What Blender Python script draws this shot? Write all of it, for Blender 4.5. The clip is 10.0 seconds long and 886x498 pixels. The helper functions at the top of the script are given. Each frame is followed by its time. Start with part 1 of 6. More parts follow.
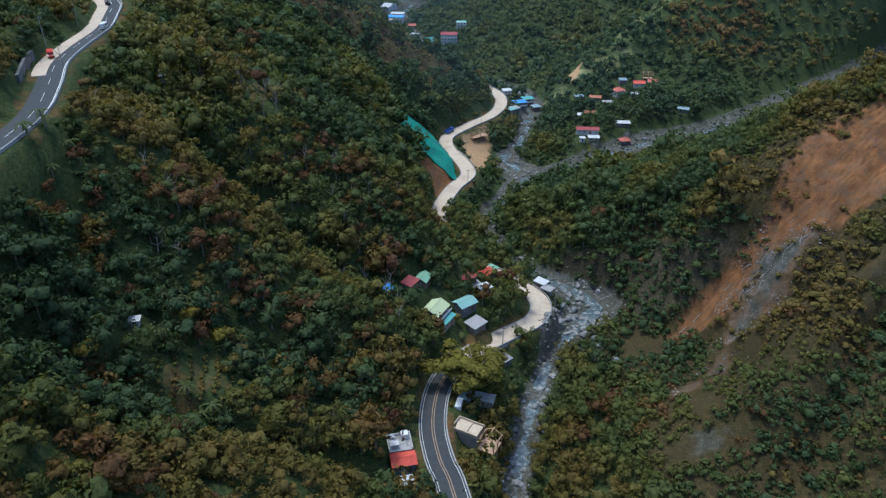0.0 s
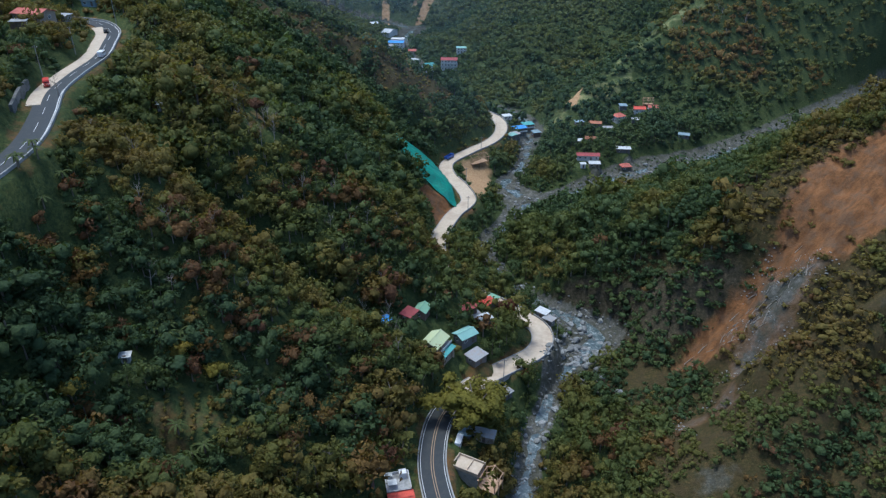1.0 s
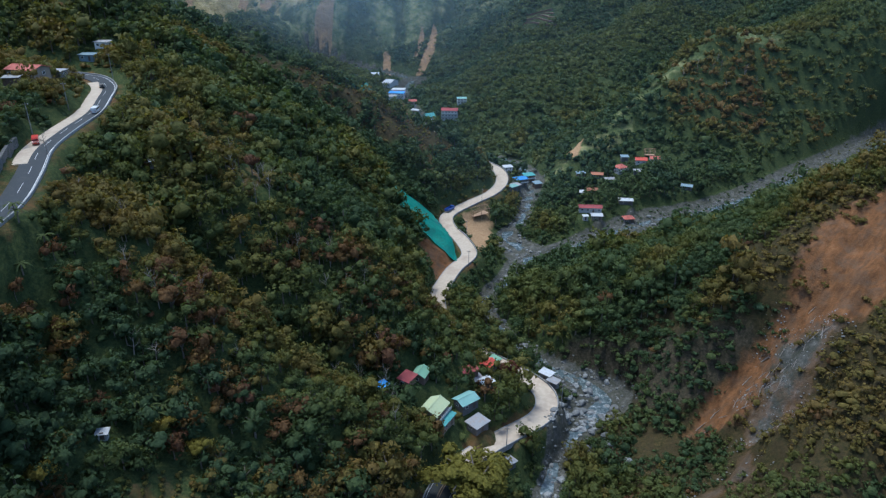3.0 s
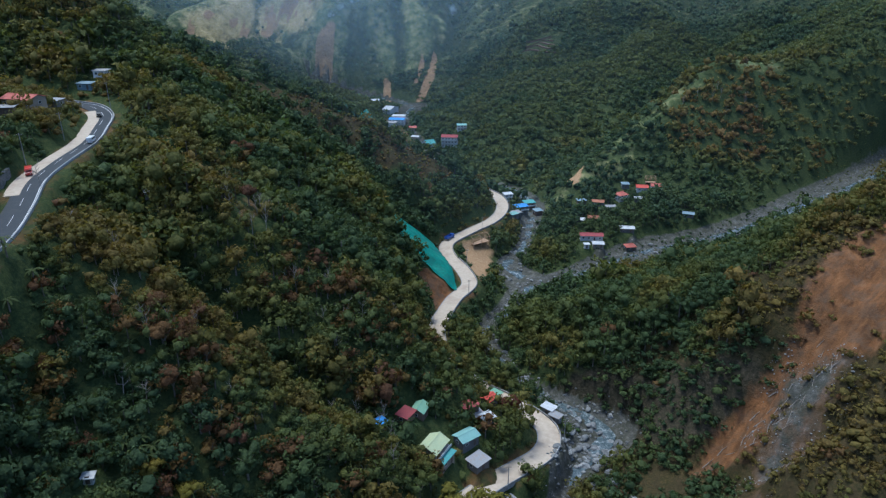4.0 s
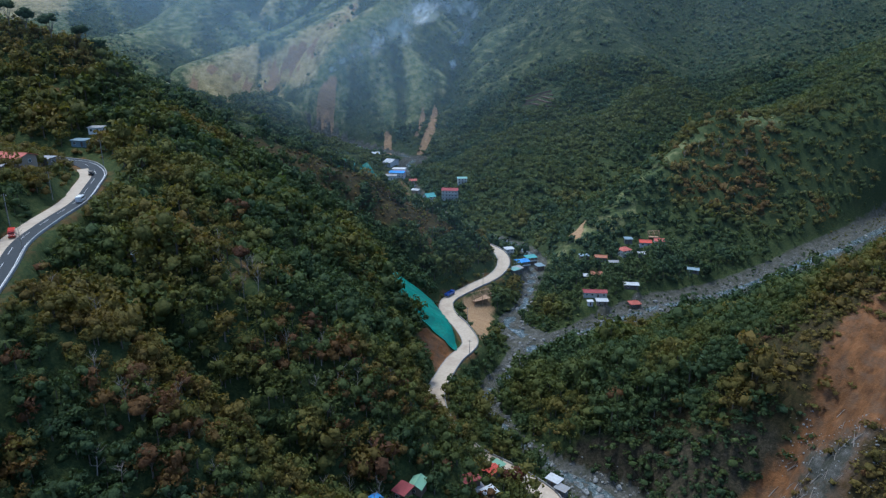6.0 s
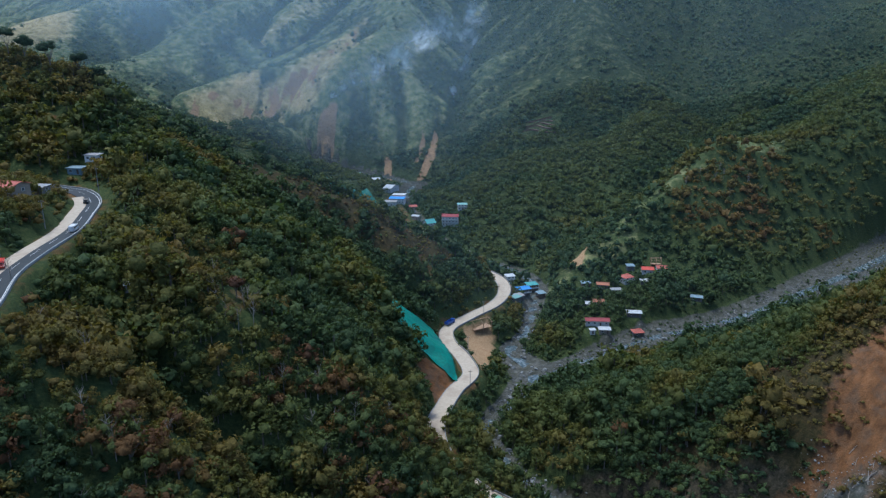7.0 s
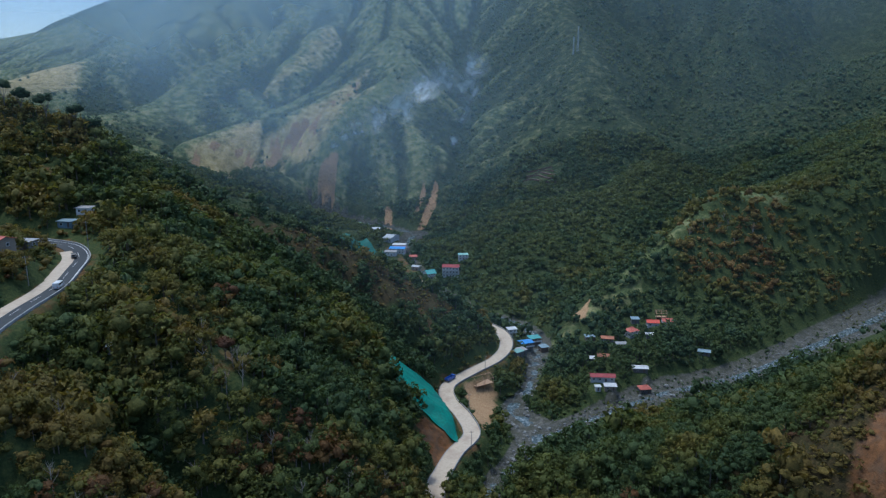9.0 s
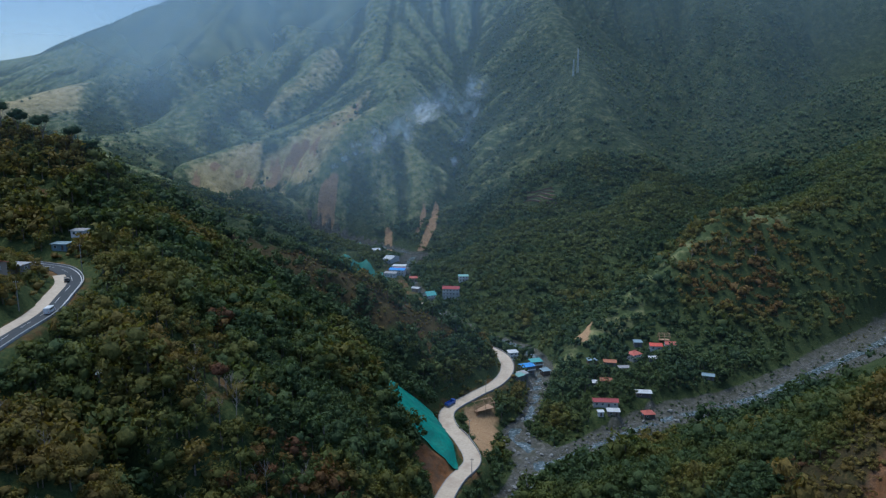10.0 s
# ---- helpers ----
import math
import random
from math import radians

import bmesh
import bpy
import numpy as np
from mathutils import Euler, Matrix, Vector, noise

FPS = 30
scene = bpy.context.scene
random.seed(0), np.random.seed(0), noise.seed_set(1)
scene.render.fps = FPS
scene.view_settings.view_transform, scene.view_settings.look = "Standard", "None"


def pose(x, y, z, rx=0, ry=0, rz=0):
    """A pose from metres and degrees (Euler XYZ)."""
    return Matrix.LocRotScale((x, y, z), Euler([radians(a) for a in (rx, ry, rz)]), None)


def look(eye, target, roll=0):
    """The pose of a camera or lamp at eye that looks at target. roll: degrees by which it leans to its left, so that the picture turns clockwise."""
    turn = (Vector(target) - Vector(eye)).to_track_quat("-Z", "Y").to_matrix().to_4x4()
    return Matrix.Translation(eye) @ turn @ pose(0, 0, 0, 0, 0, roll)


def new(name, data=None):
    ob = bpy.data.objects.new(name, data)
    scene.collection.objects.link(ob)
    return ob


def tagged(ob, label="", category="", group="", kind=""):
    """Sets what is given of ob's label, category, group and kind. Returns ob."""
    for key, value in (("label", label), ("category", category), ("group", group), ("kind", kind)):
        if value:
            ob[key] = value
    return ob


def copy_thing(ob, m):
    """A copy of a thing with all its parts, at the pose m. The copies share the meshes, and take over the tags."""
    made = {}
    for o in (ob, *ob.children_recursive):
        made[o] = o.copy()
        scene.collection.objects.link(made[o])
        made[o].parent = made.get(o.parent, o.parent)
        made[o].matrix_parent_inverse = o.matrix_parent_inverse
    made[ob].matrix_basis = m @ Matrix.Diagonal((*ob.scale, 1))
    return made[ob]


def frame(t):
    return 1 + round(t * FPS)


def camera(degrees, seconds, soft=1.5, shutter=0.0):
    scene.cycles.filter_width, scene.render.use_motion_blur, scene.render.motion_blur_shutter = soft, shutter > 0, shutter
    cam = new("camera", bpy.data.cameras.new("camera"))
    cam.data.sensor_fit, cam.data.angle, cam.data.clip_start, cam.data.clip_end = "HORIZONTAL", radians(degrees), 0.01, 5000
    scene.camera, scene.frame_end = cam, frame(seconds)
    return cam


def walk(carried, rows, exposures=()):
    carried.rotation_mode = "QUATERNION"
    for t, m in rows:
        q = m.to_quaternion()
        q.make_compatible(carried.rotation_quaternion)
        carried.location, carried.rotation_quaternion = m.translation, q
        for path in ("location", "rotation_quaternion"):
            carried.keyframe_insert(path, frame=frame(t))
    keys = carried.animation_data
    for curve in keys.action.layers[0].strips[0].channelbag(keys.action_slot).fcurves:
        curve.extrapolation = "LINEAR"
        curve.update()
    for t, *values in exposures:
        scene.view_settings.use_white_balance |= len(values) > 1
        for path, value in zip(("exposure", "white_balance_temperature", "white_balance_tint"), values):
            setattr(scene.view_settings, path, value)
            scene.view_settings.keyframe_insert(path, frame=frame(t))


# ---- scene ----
# ---- camera and its flight ----
cam = camera(65.4, 10.0, soft=1.3)
METRES, EYE, TILT, LEAN, TURN = 50.0, 168.0, -30.0, 0.0, 0.0
ROWS = [
    (0.0, 0.0, 0.0, 0.0, 0.0, 0.0, -0.0),
    (0.5, 0.0019, 0.0408, 0.0292, 0.01, 0.9, 0.0),
    (1.0, 0.0035, 0.082, 0.058, 0.02, 1.82, -0.01),
    (1.5, 0.0063, 0.1228, 0.0859, 0.05, 2.75, -0.0),
    (2.0, 0.0074, 0.1634, 0.1147, 0.06, 3.66, -0.01),
    (2.5, 0.0089, 0.205, 0.1438, 0.08, 4.57, -0.02),
    (4.0, 0.0124, 0.327, 0.2372, 0.08, 7.5, -0.06),
    (4.5, 0.014, 0.3687, 0.2669, 0.1, 8.52, -0.08),
    (5.0, 0.0164, 0.4099, 0.2974, 0.12, 9.53, -0.09),
    (5.5, 0.0187, 0.4493, 0.3272, 0.13, 10.54, -0.1),
    (7.0, 0.0238, 0.5761, 0.4132, 0.17, 13.59, -0.1),
    (7.5, 0.0257, 0.6157, 0.4405, 0.2, 14.56, -0.11),
    (8.0, 0.0279, 0.6551, 0.4688, 0.21, 15.55, -0.13),
    (8.5, 0.0291, 0.6961, 0.4967, 0.21, 16.53, -0.14),
    (9.0, 0.0323, 0.7361, 0.5239, 0.24, 17.51, -0.14),
    (9.5, 0.0343, 0.7761, 0.5517, 0.25, 18.51, -0.16),
    (10.0, 0.0368, 0.8149, 0.5778, 0.27, 19.17, -0.17),
]
walk(cam, [(t, pose(0, 0, EYE, TILT, LEAN, TURN) @ pose(METRES * x, METRES * y, METRES * z, 90 + pitch, roll, yaw)) for t, x, y, z, yaw, pitch, roll in ROWS],
     [(0.0, 0.74, 5250, 3), (5.0, 0.58, 5080, 3), (8.0, 0.44, 5080, 3), (10.0, 0.24, 5120, 3)])

# ---- daylight: hazy sky, veiled sun high on the left ----
SUN_HEIGHT, SUN_TURN = 73.0, -50.0  # degrees; the turn is from straight ahead, to the right
world = bpy.data.worlds.new("hazy_sky")
scene.world = world
world.use_nodes = True
sky = world.node_tree.nodes.new("ShaderNodeTexSky")
sky.sky_type, sky.sun_disc = "NISHITA", False
sky.sun_elevation, sky.sun_rotation = radians(SUN_HEIGHT), radians(SUN_TURN)
sky.air_density, sky.dust_density, sky.ozone_density, sky.altitude = 1.0, 5.0, 1.0, 800
world.node_tree.links.new(sky.outputs[0], world.node_tree.nodes["Background"].inputs[0])
world.node_tree.nodes["Background"].inputs[1].default_value = 0.15
sun = new("sun", bpy.data.lights.new("sun", "SUN"))
sun.data.energy, sun.data.angle, sun.data.color = 1.5, radians(12), (1.0, 0.9, 0.76)
toward = Vector((math.sin(radians(SUN_TURN)) * math.cos(radians(SUN_HEIGHT)), math.cos(radians(SUN_TURN)) * math.cos(radians(SUN_HEIGHT)), math.sin(radians(SUN_HEIGHT))))
sun.matrix_world = look(tuple(toward * 900), (0, 0, 0))


# ---- materials ----
def graph(name):
    m = bpy.data.materials.new(name)
    m.use_nodes = True
    return m, m.node_tree.nodes, m.node_tree.links, m.node_tree.nodes["Principled BSDF"]


def noise_node(nodes, links, scale, detail=5.0, rough=0.6, where=None):
    n = nodes.new("ShaderNodeTexNoise")
    n.inputs["Scale"].default_value, n.inputs["Detail"].default_value, n.inputs["Roughness"].default_value = scale, detail, rough
    links.new(where, n.inputs["Vector"])
    return n.outputs["Fac"]


def ramp_node(nodes, links, value, stops):
    n = nodes.new("ShaderNodeValToRGB")
    while len(n.color_ramp.elements) < len(stops):
        n.color_ramp.elements.new(0.5)
    for e, (p, c) in zip(n.color_ramp.elements, stops):
        e.position, e.color = p, (*c, 1)
    links.new(value, n.inputs[0])
    return n.outputs[0]


def mix_node(nodes, links, fac, a, b, kind="MIX"):
    n = nodes.new("ShaderNodeMix")
    n.data_type, n.blend_type = "RGBA", kind
    for socket, v in ((n.inputs[0], fac), (n.inputs[6], a), (n.inputs[7], b)):
        if isinstance(v, (int, float)):
            socket.default_value = v
        elif isinstance(v, tuple):
            socket.default_value = (*v, 1)
        else:
            links.new(v, socket)
    return n.outputs[2]


def maths(nodes, links, op, a, b=None, c=None):
    n = nodes.new("ShaderNodeMath")
    n.operation = op
    n.use_clamp = op in ("ADD", "SUBTRACT", "MULTIPLY_ADD")
    for socket, v in zip(n.inputs, (a, b, c)):
        if isinstance(v, (int, float)):
            socket.default_value = v
        elif v is not None:
            links.new(v, socket)
    return n.outputs[0]


def bump_node(nodes, links, height, strength, distance):
    n = nodes.new("ShaderNodeBump")
    n.inputs["Strength"].default_value, n.inputs["Distance"].default_value = strength, distance
    links.new(height, n.inputs["Height"])
    return n.outputs[0]


def attribute(nodes, name):
    n = nodes.new("ShaderNodeAttribute")
    n.attribute_name = name
    return n.outputs["Fac"]


def surface(name, dark, light, scale=1.0, rough=0.8, metal=0.0, bump=0.3, depth=0.05, stain=None, spread=0.25):
    """A weathered surface: grain at one size, stains at six times that size, relief, and a little variation from thing to thing."""
    m, nodes, links, shader = graph(name)
    at = nodes.new("ShaderNodeTexCoord").outputs["Object"]
    fine, coarse = noise_node(nodes, links, 6.0 * scale, where=at), noise_node(nodes, links, scale, 4, where=at)
    col = ramp_node(nodes, links, fine, [(0.25, dark), (0.75, light)])
    col = mix_node(nodes, links, ramp_node(nodes, links, coarse, [(0.5, (0, 0, 0)), (0.72, (0.75, 0.75, 0.75))]), col, stain or tuple(0.55 * v for v in dark))
    info = nodes.new("ShaderNodeObjectInfo").outputs["Random"]
    bright = maths(nodes, links, "MULTIPLY_ADD", info, spread, 1 - spread)
    col = mix_node(nodes, links, 1.0, col, bright, "MULTIPLY")
    links.new(col, shader.inputs["Base Color"])
    shader.inputs["Roughness"].default_value, shader.inputs["Metallic"].default_value = rough, metal
    links.new(bump_node(nodes, links, fine, bump, depth), shader.inputs["Normal"])
    return m


LEAF_STOPS = [(0.0, (0.044, 0.074, 0.038)), (0.2, (0.062, 0.092, 0.036)), (0.4, (0.092, 0.108, 0.031)), (0.58, (0.128, 0.116, 0.030)),
              (0.72, (0.150, 0.105, 0.032)), (0.84, (0.130, 0.074, 0.030)), (0.93, (0.110, 0.056, 0.032)), (1.0, (0.120, 0.030, 0.024))]


def leaf_material(name, grain=1.6, gain=None):
    """Foliage: the tree's own tint, lighter and darker sprays, and leafy relief."""
    m, nodes, links, shader = graph(name)
    base = ramp_node(nodes, links, attribute(nodes, "tint"), LEAF_STOPS)
    geometry = nodes.new("ShaderNodeNewGeometry")
    clump = noise_node(nodes, links, grain, 5, 0.75, where=geometry.outputs["Position"])
    base = mix_node(nodes, links, 1.0, base, ramp_node(nodes, links, geometry.outputs["Random Per Island"], [(0.0, (0.88, 0.89, 0.88)), (0.7, (1.0, 1.0, 0.98)), (1.0, (1.14, 1.12, 1.06))]), "MULTIPLY")
    base = mix_node(nodes, links, 1.0, base, ramp_node(nodes, links, clump, [(0.3, (0.6, 0.63, 0.6)), (0.5, (1.0, 1.0, 1.0)), (0.68, (1.45, 1.38, 1.2))]), "MULTIPLY")
    if gain:
        base = mix_node(nodes, links, 1.0, base, gain, "MULTIPLY")
    links.new(base, shader.inputs["Base Color"])
    shader.inputs["Roughness"].default_value = 0.65
    shader.inputs["Specular IOR Level"].default_value = 0.15
    links.new(bump_node(nodes, links, clump, 0.8, 0.9 / grain), shader.inputs["Normal"])
    glow, both = nodes.new("ShaderNodeBsdfTranslucent"), nodes.new("ShaderNodeMixShader")
    links.new(mix_node(nodes, links, 1.0, base, (1.55, 1.5, 0.9), "MULTIPLY"), glow.inputs[0])
    both.inputs[0].default_value = 0.3
    links.new(shader.outputs[0], both.inputs[1])
    links.new(glow.outputs[0], both.inputs[2])
    links.new(both.outputs[0], nodes["Material Output"].inputs["Surface"])
    return m


def ground_material():
    m, nodes, links, shader = graph("hillside")
    at = nodes.new("ShaderNodeNewGeometry").outputs["Position"]
    big, mid, fine = noise_node(nodes, links, 0.03, 6, where=at), noise_node(nodes, links, 0.22, 6, 0.65, where=at), noise_node(nodes, links, 1.6, 6, 0.7, where=at)
    leafy = noise_node(nodes, links, 0.9, 8, 0.78, where=at)
    wood = ramp_node(nodes, links, leafy, [(0.3, (0.018, 0.032, 0.013)), (0.46, (0.036, 0.054, 0.020)), (0.58, (0.066, 0.078, 0.026)), (0.72, (0.11, 0.096, 0.036))])
    tuft = noise_node(nodes, links, 0.085, 7, 0.72, where=at)
    far = ramp_node(nodes, links, tuft, [(0.32, (0.026, 0.042, 0.018)), (0.5, (0.048, 0.066, 0.026)), (0.68, (0.10, 0.105, 0.045))])
    # meadow and dry grass, both lightened to carry sunlight on the far left slopes
    meadow = ramp_node(nodes, links, tuft, [(0.34, (0.050, 0.076, 0.030)), (0.48, (0.135, 0.165, 0.065)), (0.62, (0.29, 0.27, 0.125))])
    grass = ramp_node(nodes, links, tuft, [(0.3, (0.20, 0.18, 0.075)), (0.5, (0.46, 0.36, 0.16)), (0.7, (0.62, 0.50, 0.27))])
    lay = nodes.new("ShaderNodeMapping")
    lay.vector_type = "TEXTURE"
    lay.inputs["Rotation"].default_value[2], lay.inputs["Scale"].default_value = radians(36), (3.2, 1.1, 2.0)
    links.new(at, lay.inputs["Vector"])
    streak = noise_node(nodes, links, 0.55, 6, 0.65, where=lay.outputs[0])
    soil = ramp_node(nodes, links, streak, [(0.28, (0.085, 0.044, 0.022)), (0.45, (0.150, 0.072, 0.030)), (0.6, (0.215, 0.100, 0.040)), (0.78, (0.27, 0.150, 0.075))])
    soil = mix_node(nodes, links, ramp_node(nodes, links, mid, [(0.45, (0, 0, 0)), (0.70, (0.75, 0.75, 0.75))]), soil, (0.125, 0.088, 0.060))
    tan = ramp_node(nodes, links, fine, [(0.25, (0.22, 0.125, 0.062)), (0.5, (0.37, 0.235, 0.125)), (0.75, (0.50, 0.36, 0.22))])
    pebble = noise_node(nodes, links, 0.45, 9, 0.82, where=at)
    rock = ramp_node(nodes, links, pebble, [(0.3, (0.036, 0.037, 0.032)), (0.46, (0.078, 0.078, 0.068)), (0.58, (0.135, 0.13, 0.115)), (0.70, (0.38, 0.365, 0.33))])
    rock = mix_node(nodes, links, ramp_node(nodes, links, mid, [(0.42, (0, 0, 0)), (0.62, (0.8, 0.8, 0.8))]), rock, (0.055, 0.056, 0.038))
    scrub = ramp_node(nodes, links, leafy, [(0.28, (0.014, 0.017, 0.008)), (0.44, (0.036, 0.036, 0.014)), (0.57, (0.074, 0.055, 0.022)), (0.72, (0.13, 0.088, 0.042))])
    scrub = mix_node(nodes, links, ramp_node(nodes, links, mid, [(0.4, (0, 0, 0)), (0.62, (0.7, 0.7, 0.7))]), scrub, (0.052, 0.038, 0.020))
    cliff = ramp_node(nodes, links, leafy, [(0.3, (0.020, 0.021, 0.014)), (0.48, (0.044, 0.040, 0.024)), (0.6, (0.085, 0.066, 0.044)), (0.74, (0.15, 0.125, 0.10))])
    col = wood
    n = nodes.new("ShaderNodeMath")
    n.operation = "SUBTRACT"
    links.new(tuft, n.inputs[0])
    n.inputs[1].default_value = 0.5
    for name, c in (("far", far), ("meadow", meadow), ("scrub", scrub), ("cliff", cliff), ("grass", grass), ("soil", soil), ("tan", tan), ("rock", rock)):
        w = nodes.new("ShaderNodeMath")
        w.operation = "MULTIPLY_ADD"
        links.new(n.outputs[0], w.inputs[0])
        w.inputs[1].default_value = 1.1
        links.new(attribute(nodes, name), w.inputs[2])
        low, high = (0.1, 0.9) if name == "far" else (0.25, 0.8) if name in ("grass", "meadow") else (0.38, 0.62)
        col = mix_node(nodes, links, ramp_node(nodes, links, w.outputs[0], [(low, (0, 0, 0)), (high, (1, 1, 1))]), col, c)
    col = mix_node(nodes, links, 0.5, col, ramp_node(nodes, links, big, [(0.3, (0.6, 0.62, 0.6)), (0.7, (1.2, 1.18, 1.12))]), "MULTIPLY")
    links.new(col, shader.inputs["Base Color"])
    shader.inputs["Roughness"].default_value = 0.95
    shader.inputs["Specular IOR Level"].default_value = 0.1
    brush = noise_node(nodes, links, 0.11, 5, 0.7, where=at)
    relief = maths(nodes, links, "ADD", maths(nodes, links, "MULTIPLY", mid, 0.7), maths(nodes, links, "MULTIPLY", fine, 0.3))
    far_relief = maths(nodes, links, "MULTIPLY", brush, attribute(nodes, "far"))
    first = nodes.new("ShaderNodeBump")
    first.inputs["Strength"].default_value, first.inputs["Distance"].default_value = 0.9, 9.0
    links.new(far_relief, first.inputs["Height"])
    second = nodes.new("ShaderNodeBump")
    second.inputs["Strength"].default_value, second.inputs["Distance"].default_value = 0.8, 1.6
    links.new(relief, second.inputs["Height"])
    links.new(first.outputs[0], second.inputs["Normal"])
    links.new(second.outputs[0], shader.inputs["Normal"])
    return m


def water_material():
    m, nodes, links, shader = graph("river_water")
    at = nodes.new("ShaderNodeNewGeometry").outputs["Position"]
    foam, ripple = noise_node(nodes, links, 0.55, 7, 0.72, where=at), noise_node(nodes, links, 2.2, 4, where=at)
    col = ramp_node(nodes, links, foam, [(0.40, (0.045, 0.065, 0.070)), (0.52, (0.085, 0.11, 0.115)), (0.60, (0.20, 0.23, 0.23)), (0.70, (0.55, 0.57, 0.56))])
    links.new(col, shader.inputs["Base Color"])
    shader.inputs["Roughness"].default_value = 0.25
    links.new(bump_node(nodes, links, ripple, 0.5, 0.3), shader.inputs["Normal"])
    return m


GROUND, WATER = ground_material(), water_material()
LEAF, LEAF_FAR = leaf_material("foliage"), leaf_material("far_foliage", 0.5)
LEAF_YELLOW = leaf_material("yellow_green_foliage", gain=(1.45, 1.35, 0.95))
BARK = surface("bark", (0.10, 0.08, 0.06), (0.26, 0.22, 0.17), 2.0, 0.9)
ASPHALT = surface("asphalt", (0.034, 0.040, 0.044), (0.056, 0.062, 0.066), 0.5, 0.92, bump=0.1, stain=(0.07, 0.07, 0.066))
CONCRETE_ROAD = surface("dusty_concrete", (0.40, 0.325, 0.235), (0.54, 0.445, 0.335), 0.12, 0.9, bump=0.1, stain=(0.33, 0.25, 0.18), spread=0.05)
CONCRETE = surface("concrete", (0.25, 0.25, 0.24), (0.42, 0.41, 0.39), 0.7, 0.9)
WHITE_LINE = surface("white_road_paint", (0.6, 0.6, 0.58), (0.8, 0.8, 0.78), 1.5, 0.7, spread=0.02)
YELLOW_LINE = surface("yellow_road_paint", (0.28, 0.18, 0.10), (0.36, 0.25, 0.14), 1.5, 0.7, spread=0.02)
STONE = surface("river_stone", (0.13, 0.135, 0.13), (0.38, 0.38, 0.36), 0.6, 0.85, bump=0.6, depth=0.2, spread=0.5)
NETTING = surface("green_netting", (0.006, 0.13, 0.09), (0.016, 0.24, 0.165), 0.10, 0.65, bump=0.6, depth=0.3, stain=(0.012, 0.12, 0.10), spread=0.05)
# same netting for the far slope, its shade put into a darker colour
SHADED_NETTING = surface("shaded_green_netting", (0.008, 0.10, 0.075), (0.018, 0.17, 0.125), 0.06, 0.7, bump=0.6, depth=0.5, stain=(0.008, 0.05, 0.04), spread=0.05)
TERRACE_SOIL = surface("terrace_soil", (0.11, 0.07, 0.045), (0.20, 0.13, 0.085), 0.4, 0.95)
RUBBLE = surface("rubble_stone", (0.10, 0.10, 0.095), (0.26, 0.255, 0.24), 0.35, 0.9, bump=0.9, depth=0.5, stain=(0.06, 0.07, 0.045))
TIMBER = surface("raw_timber", (0.32, 0.19, 0.10), (0.55, 0.36, 0.22), 2.0, 0.8)
OLD_WOOD = surface("old_boards", (0.09, 0.065, 0.05), (0.2, 0.15, 0.11), 2.0, 0.85)
STEEL = surface("galvanised_steel", (0.42, 0.44, 0.46), (0.66, 0.68, 0.70), 1.0, 0.5, 0.3)
RUBBER = surface("tyre_rubber", (0.015, 0.015, 0.015), (0.03, 0.03, 0.03), 3.0, 0.8)
GLASS_M, _n, _l, _s = graph("window_glass")
_s.inputs["Base Color"].default_value = (0.02, 0.03, 0.035, 1)
_s.inputs["Roughness"].default_value = 0.08
ROOFS = {k: surface("roof_" + k, tuple(0.72 * v for v in c), c, 0.7, 0.8, 0.0, 0.15, stain=s, spread=0.15) for k, c, s in (
    ("lime", (0.46, 0.52, 0.30), (0.45, 0.46, 0.24)), ("teal", (0.10, 0.33, 0.31), (0.10, 0.33, 0.30)), ("mint", (0.24, 0.43, 0.38), (0.24, 0.42, 0.36)),
    ("green", (0.22, 0.40, 0.26), (0.2, 0.36, 0.22)), ("red", (0.62, 0.09, 0.055), (0.40, 0.06, 0.04)), ("salmon", (0.50, 0.13, 0.09), (0.45, 0.16, 0.12)),
    ("rust", (0.42, 0.16, 0.08), (0.22, 0.09, 0.06)), ("white", (0.60, 0.61, 0.60), (0.36, 0.34, 0.31)), ("tin", (0.33, 0.33, 0.325), (0.30, 0.22, 0.17)),
    ("blue", (0.08, 0.30, 0.68), (0.06, 0.2, 0.45)), ("slate", (0.25, 0.34, 0.38), (0.16, 0.2, 0.22)), ("maroon", (0.32, 0.06, 0.06), (0.2, 0.04, 0.04)))}
WALLS = {k: surface("wall_" + k, tuple(0.8 * v for v in c), c, 0.5, 0.9, stain=tuple(0.5 * v for v in c)) for k, c in (
    ("white", (0.78, 0.77, 0.74)), ("cream", (0.40, 0.33, 0.25)), ("grey", (0.20, 0.19, 0.18)), ("wood", (0.22, 0.15, 0.11)), ("pink", (0.52, 0.38, 0.33)), ("pale_blue", (0.22, 0.30, 0.34)))}
CAR_PAINT = {k: surface("car_paint_" + k, tuple(0.9 * v for v in c), c, 0.5, 0.3, 0.0, 0.02, spread=0.05) for k, c in (
    ("white", (0.78, 0.78, 0.76)), ("black", (0.03, 0.032, 0.035)), ("red", (0.55, 0.05, 0.03)), ("blue", (0.05, 0.12, 0.42)), ("silver", (0.45, 0.46, 0.47)))}

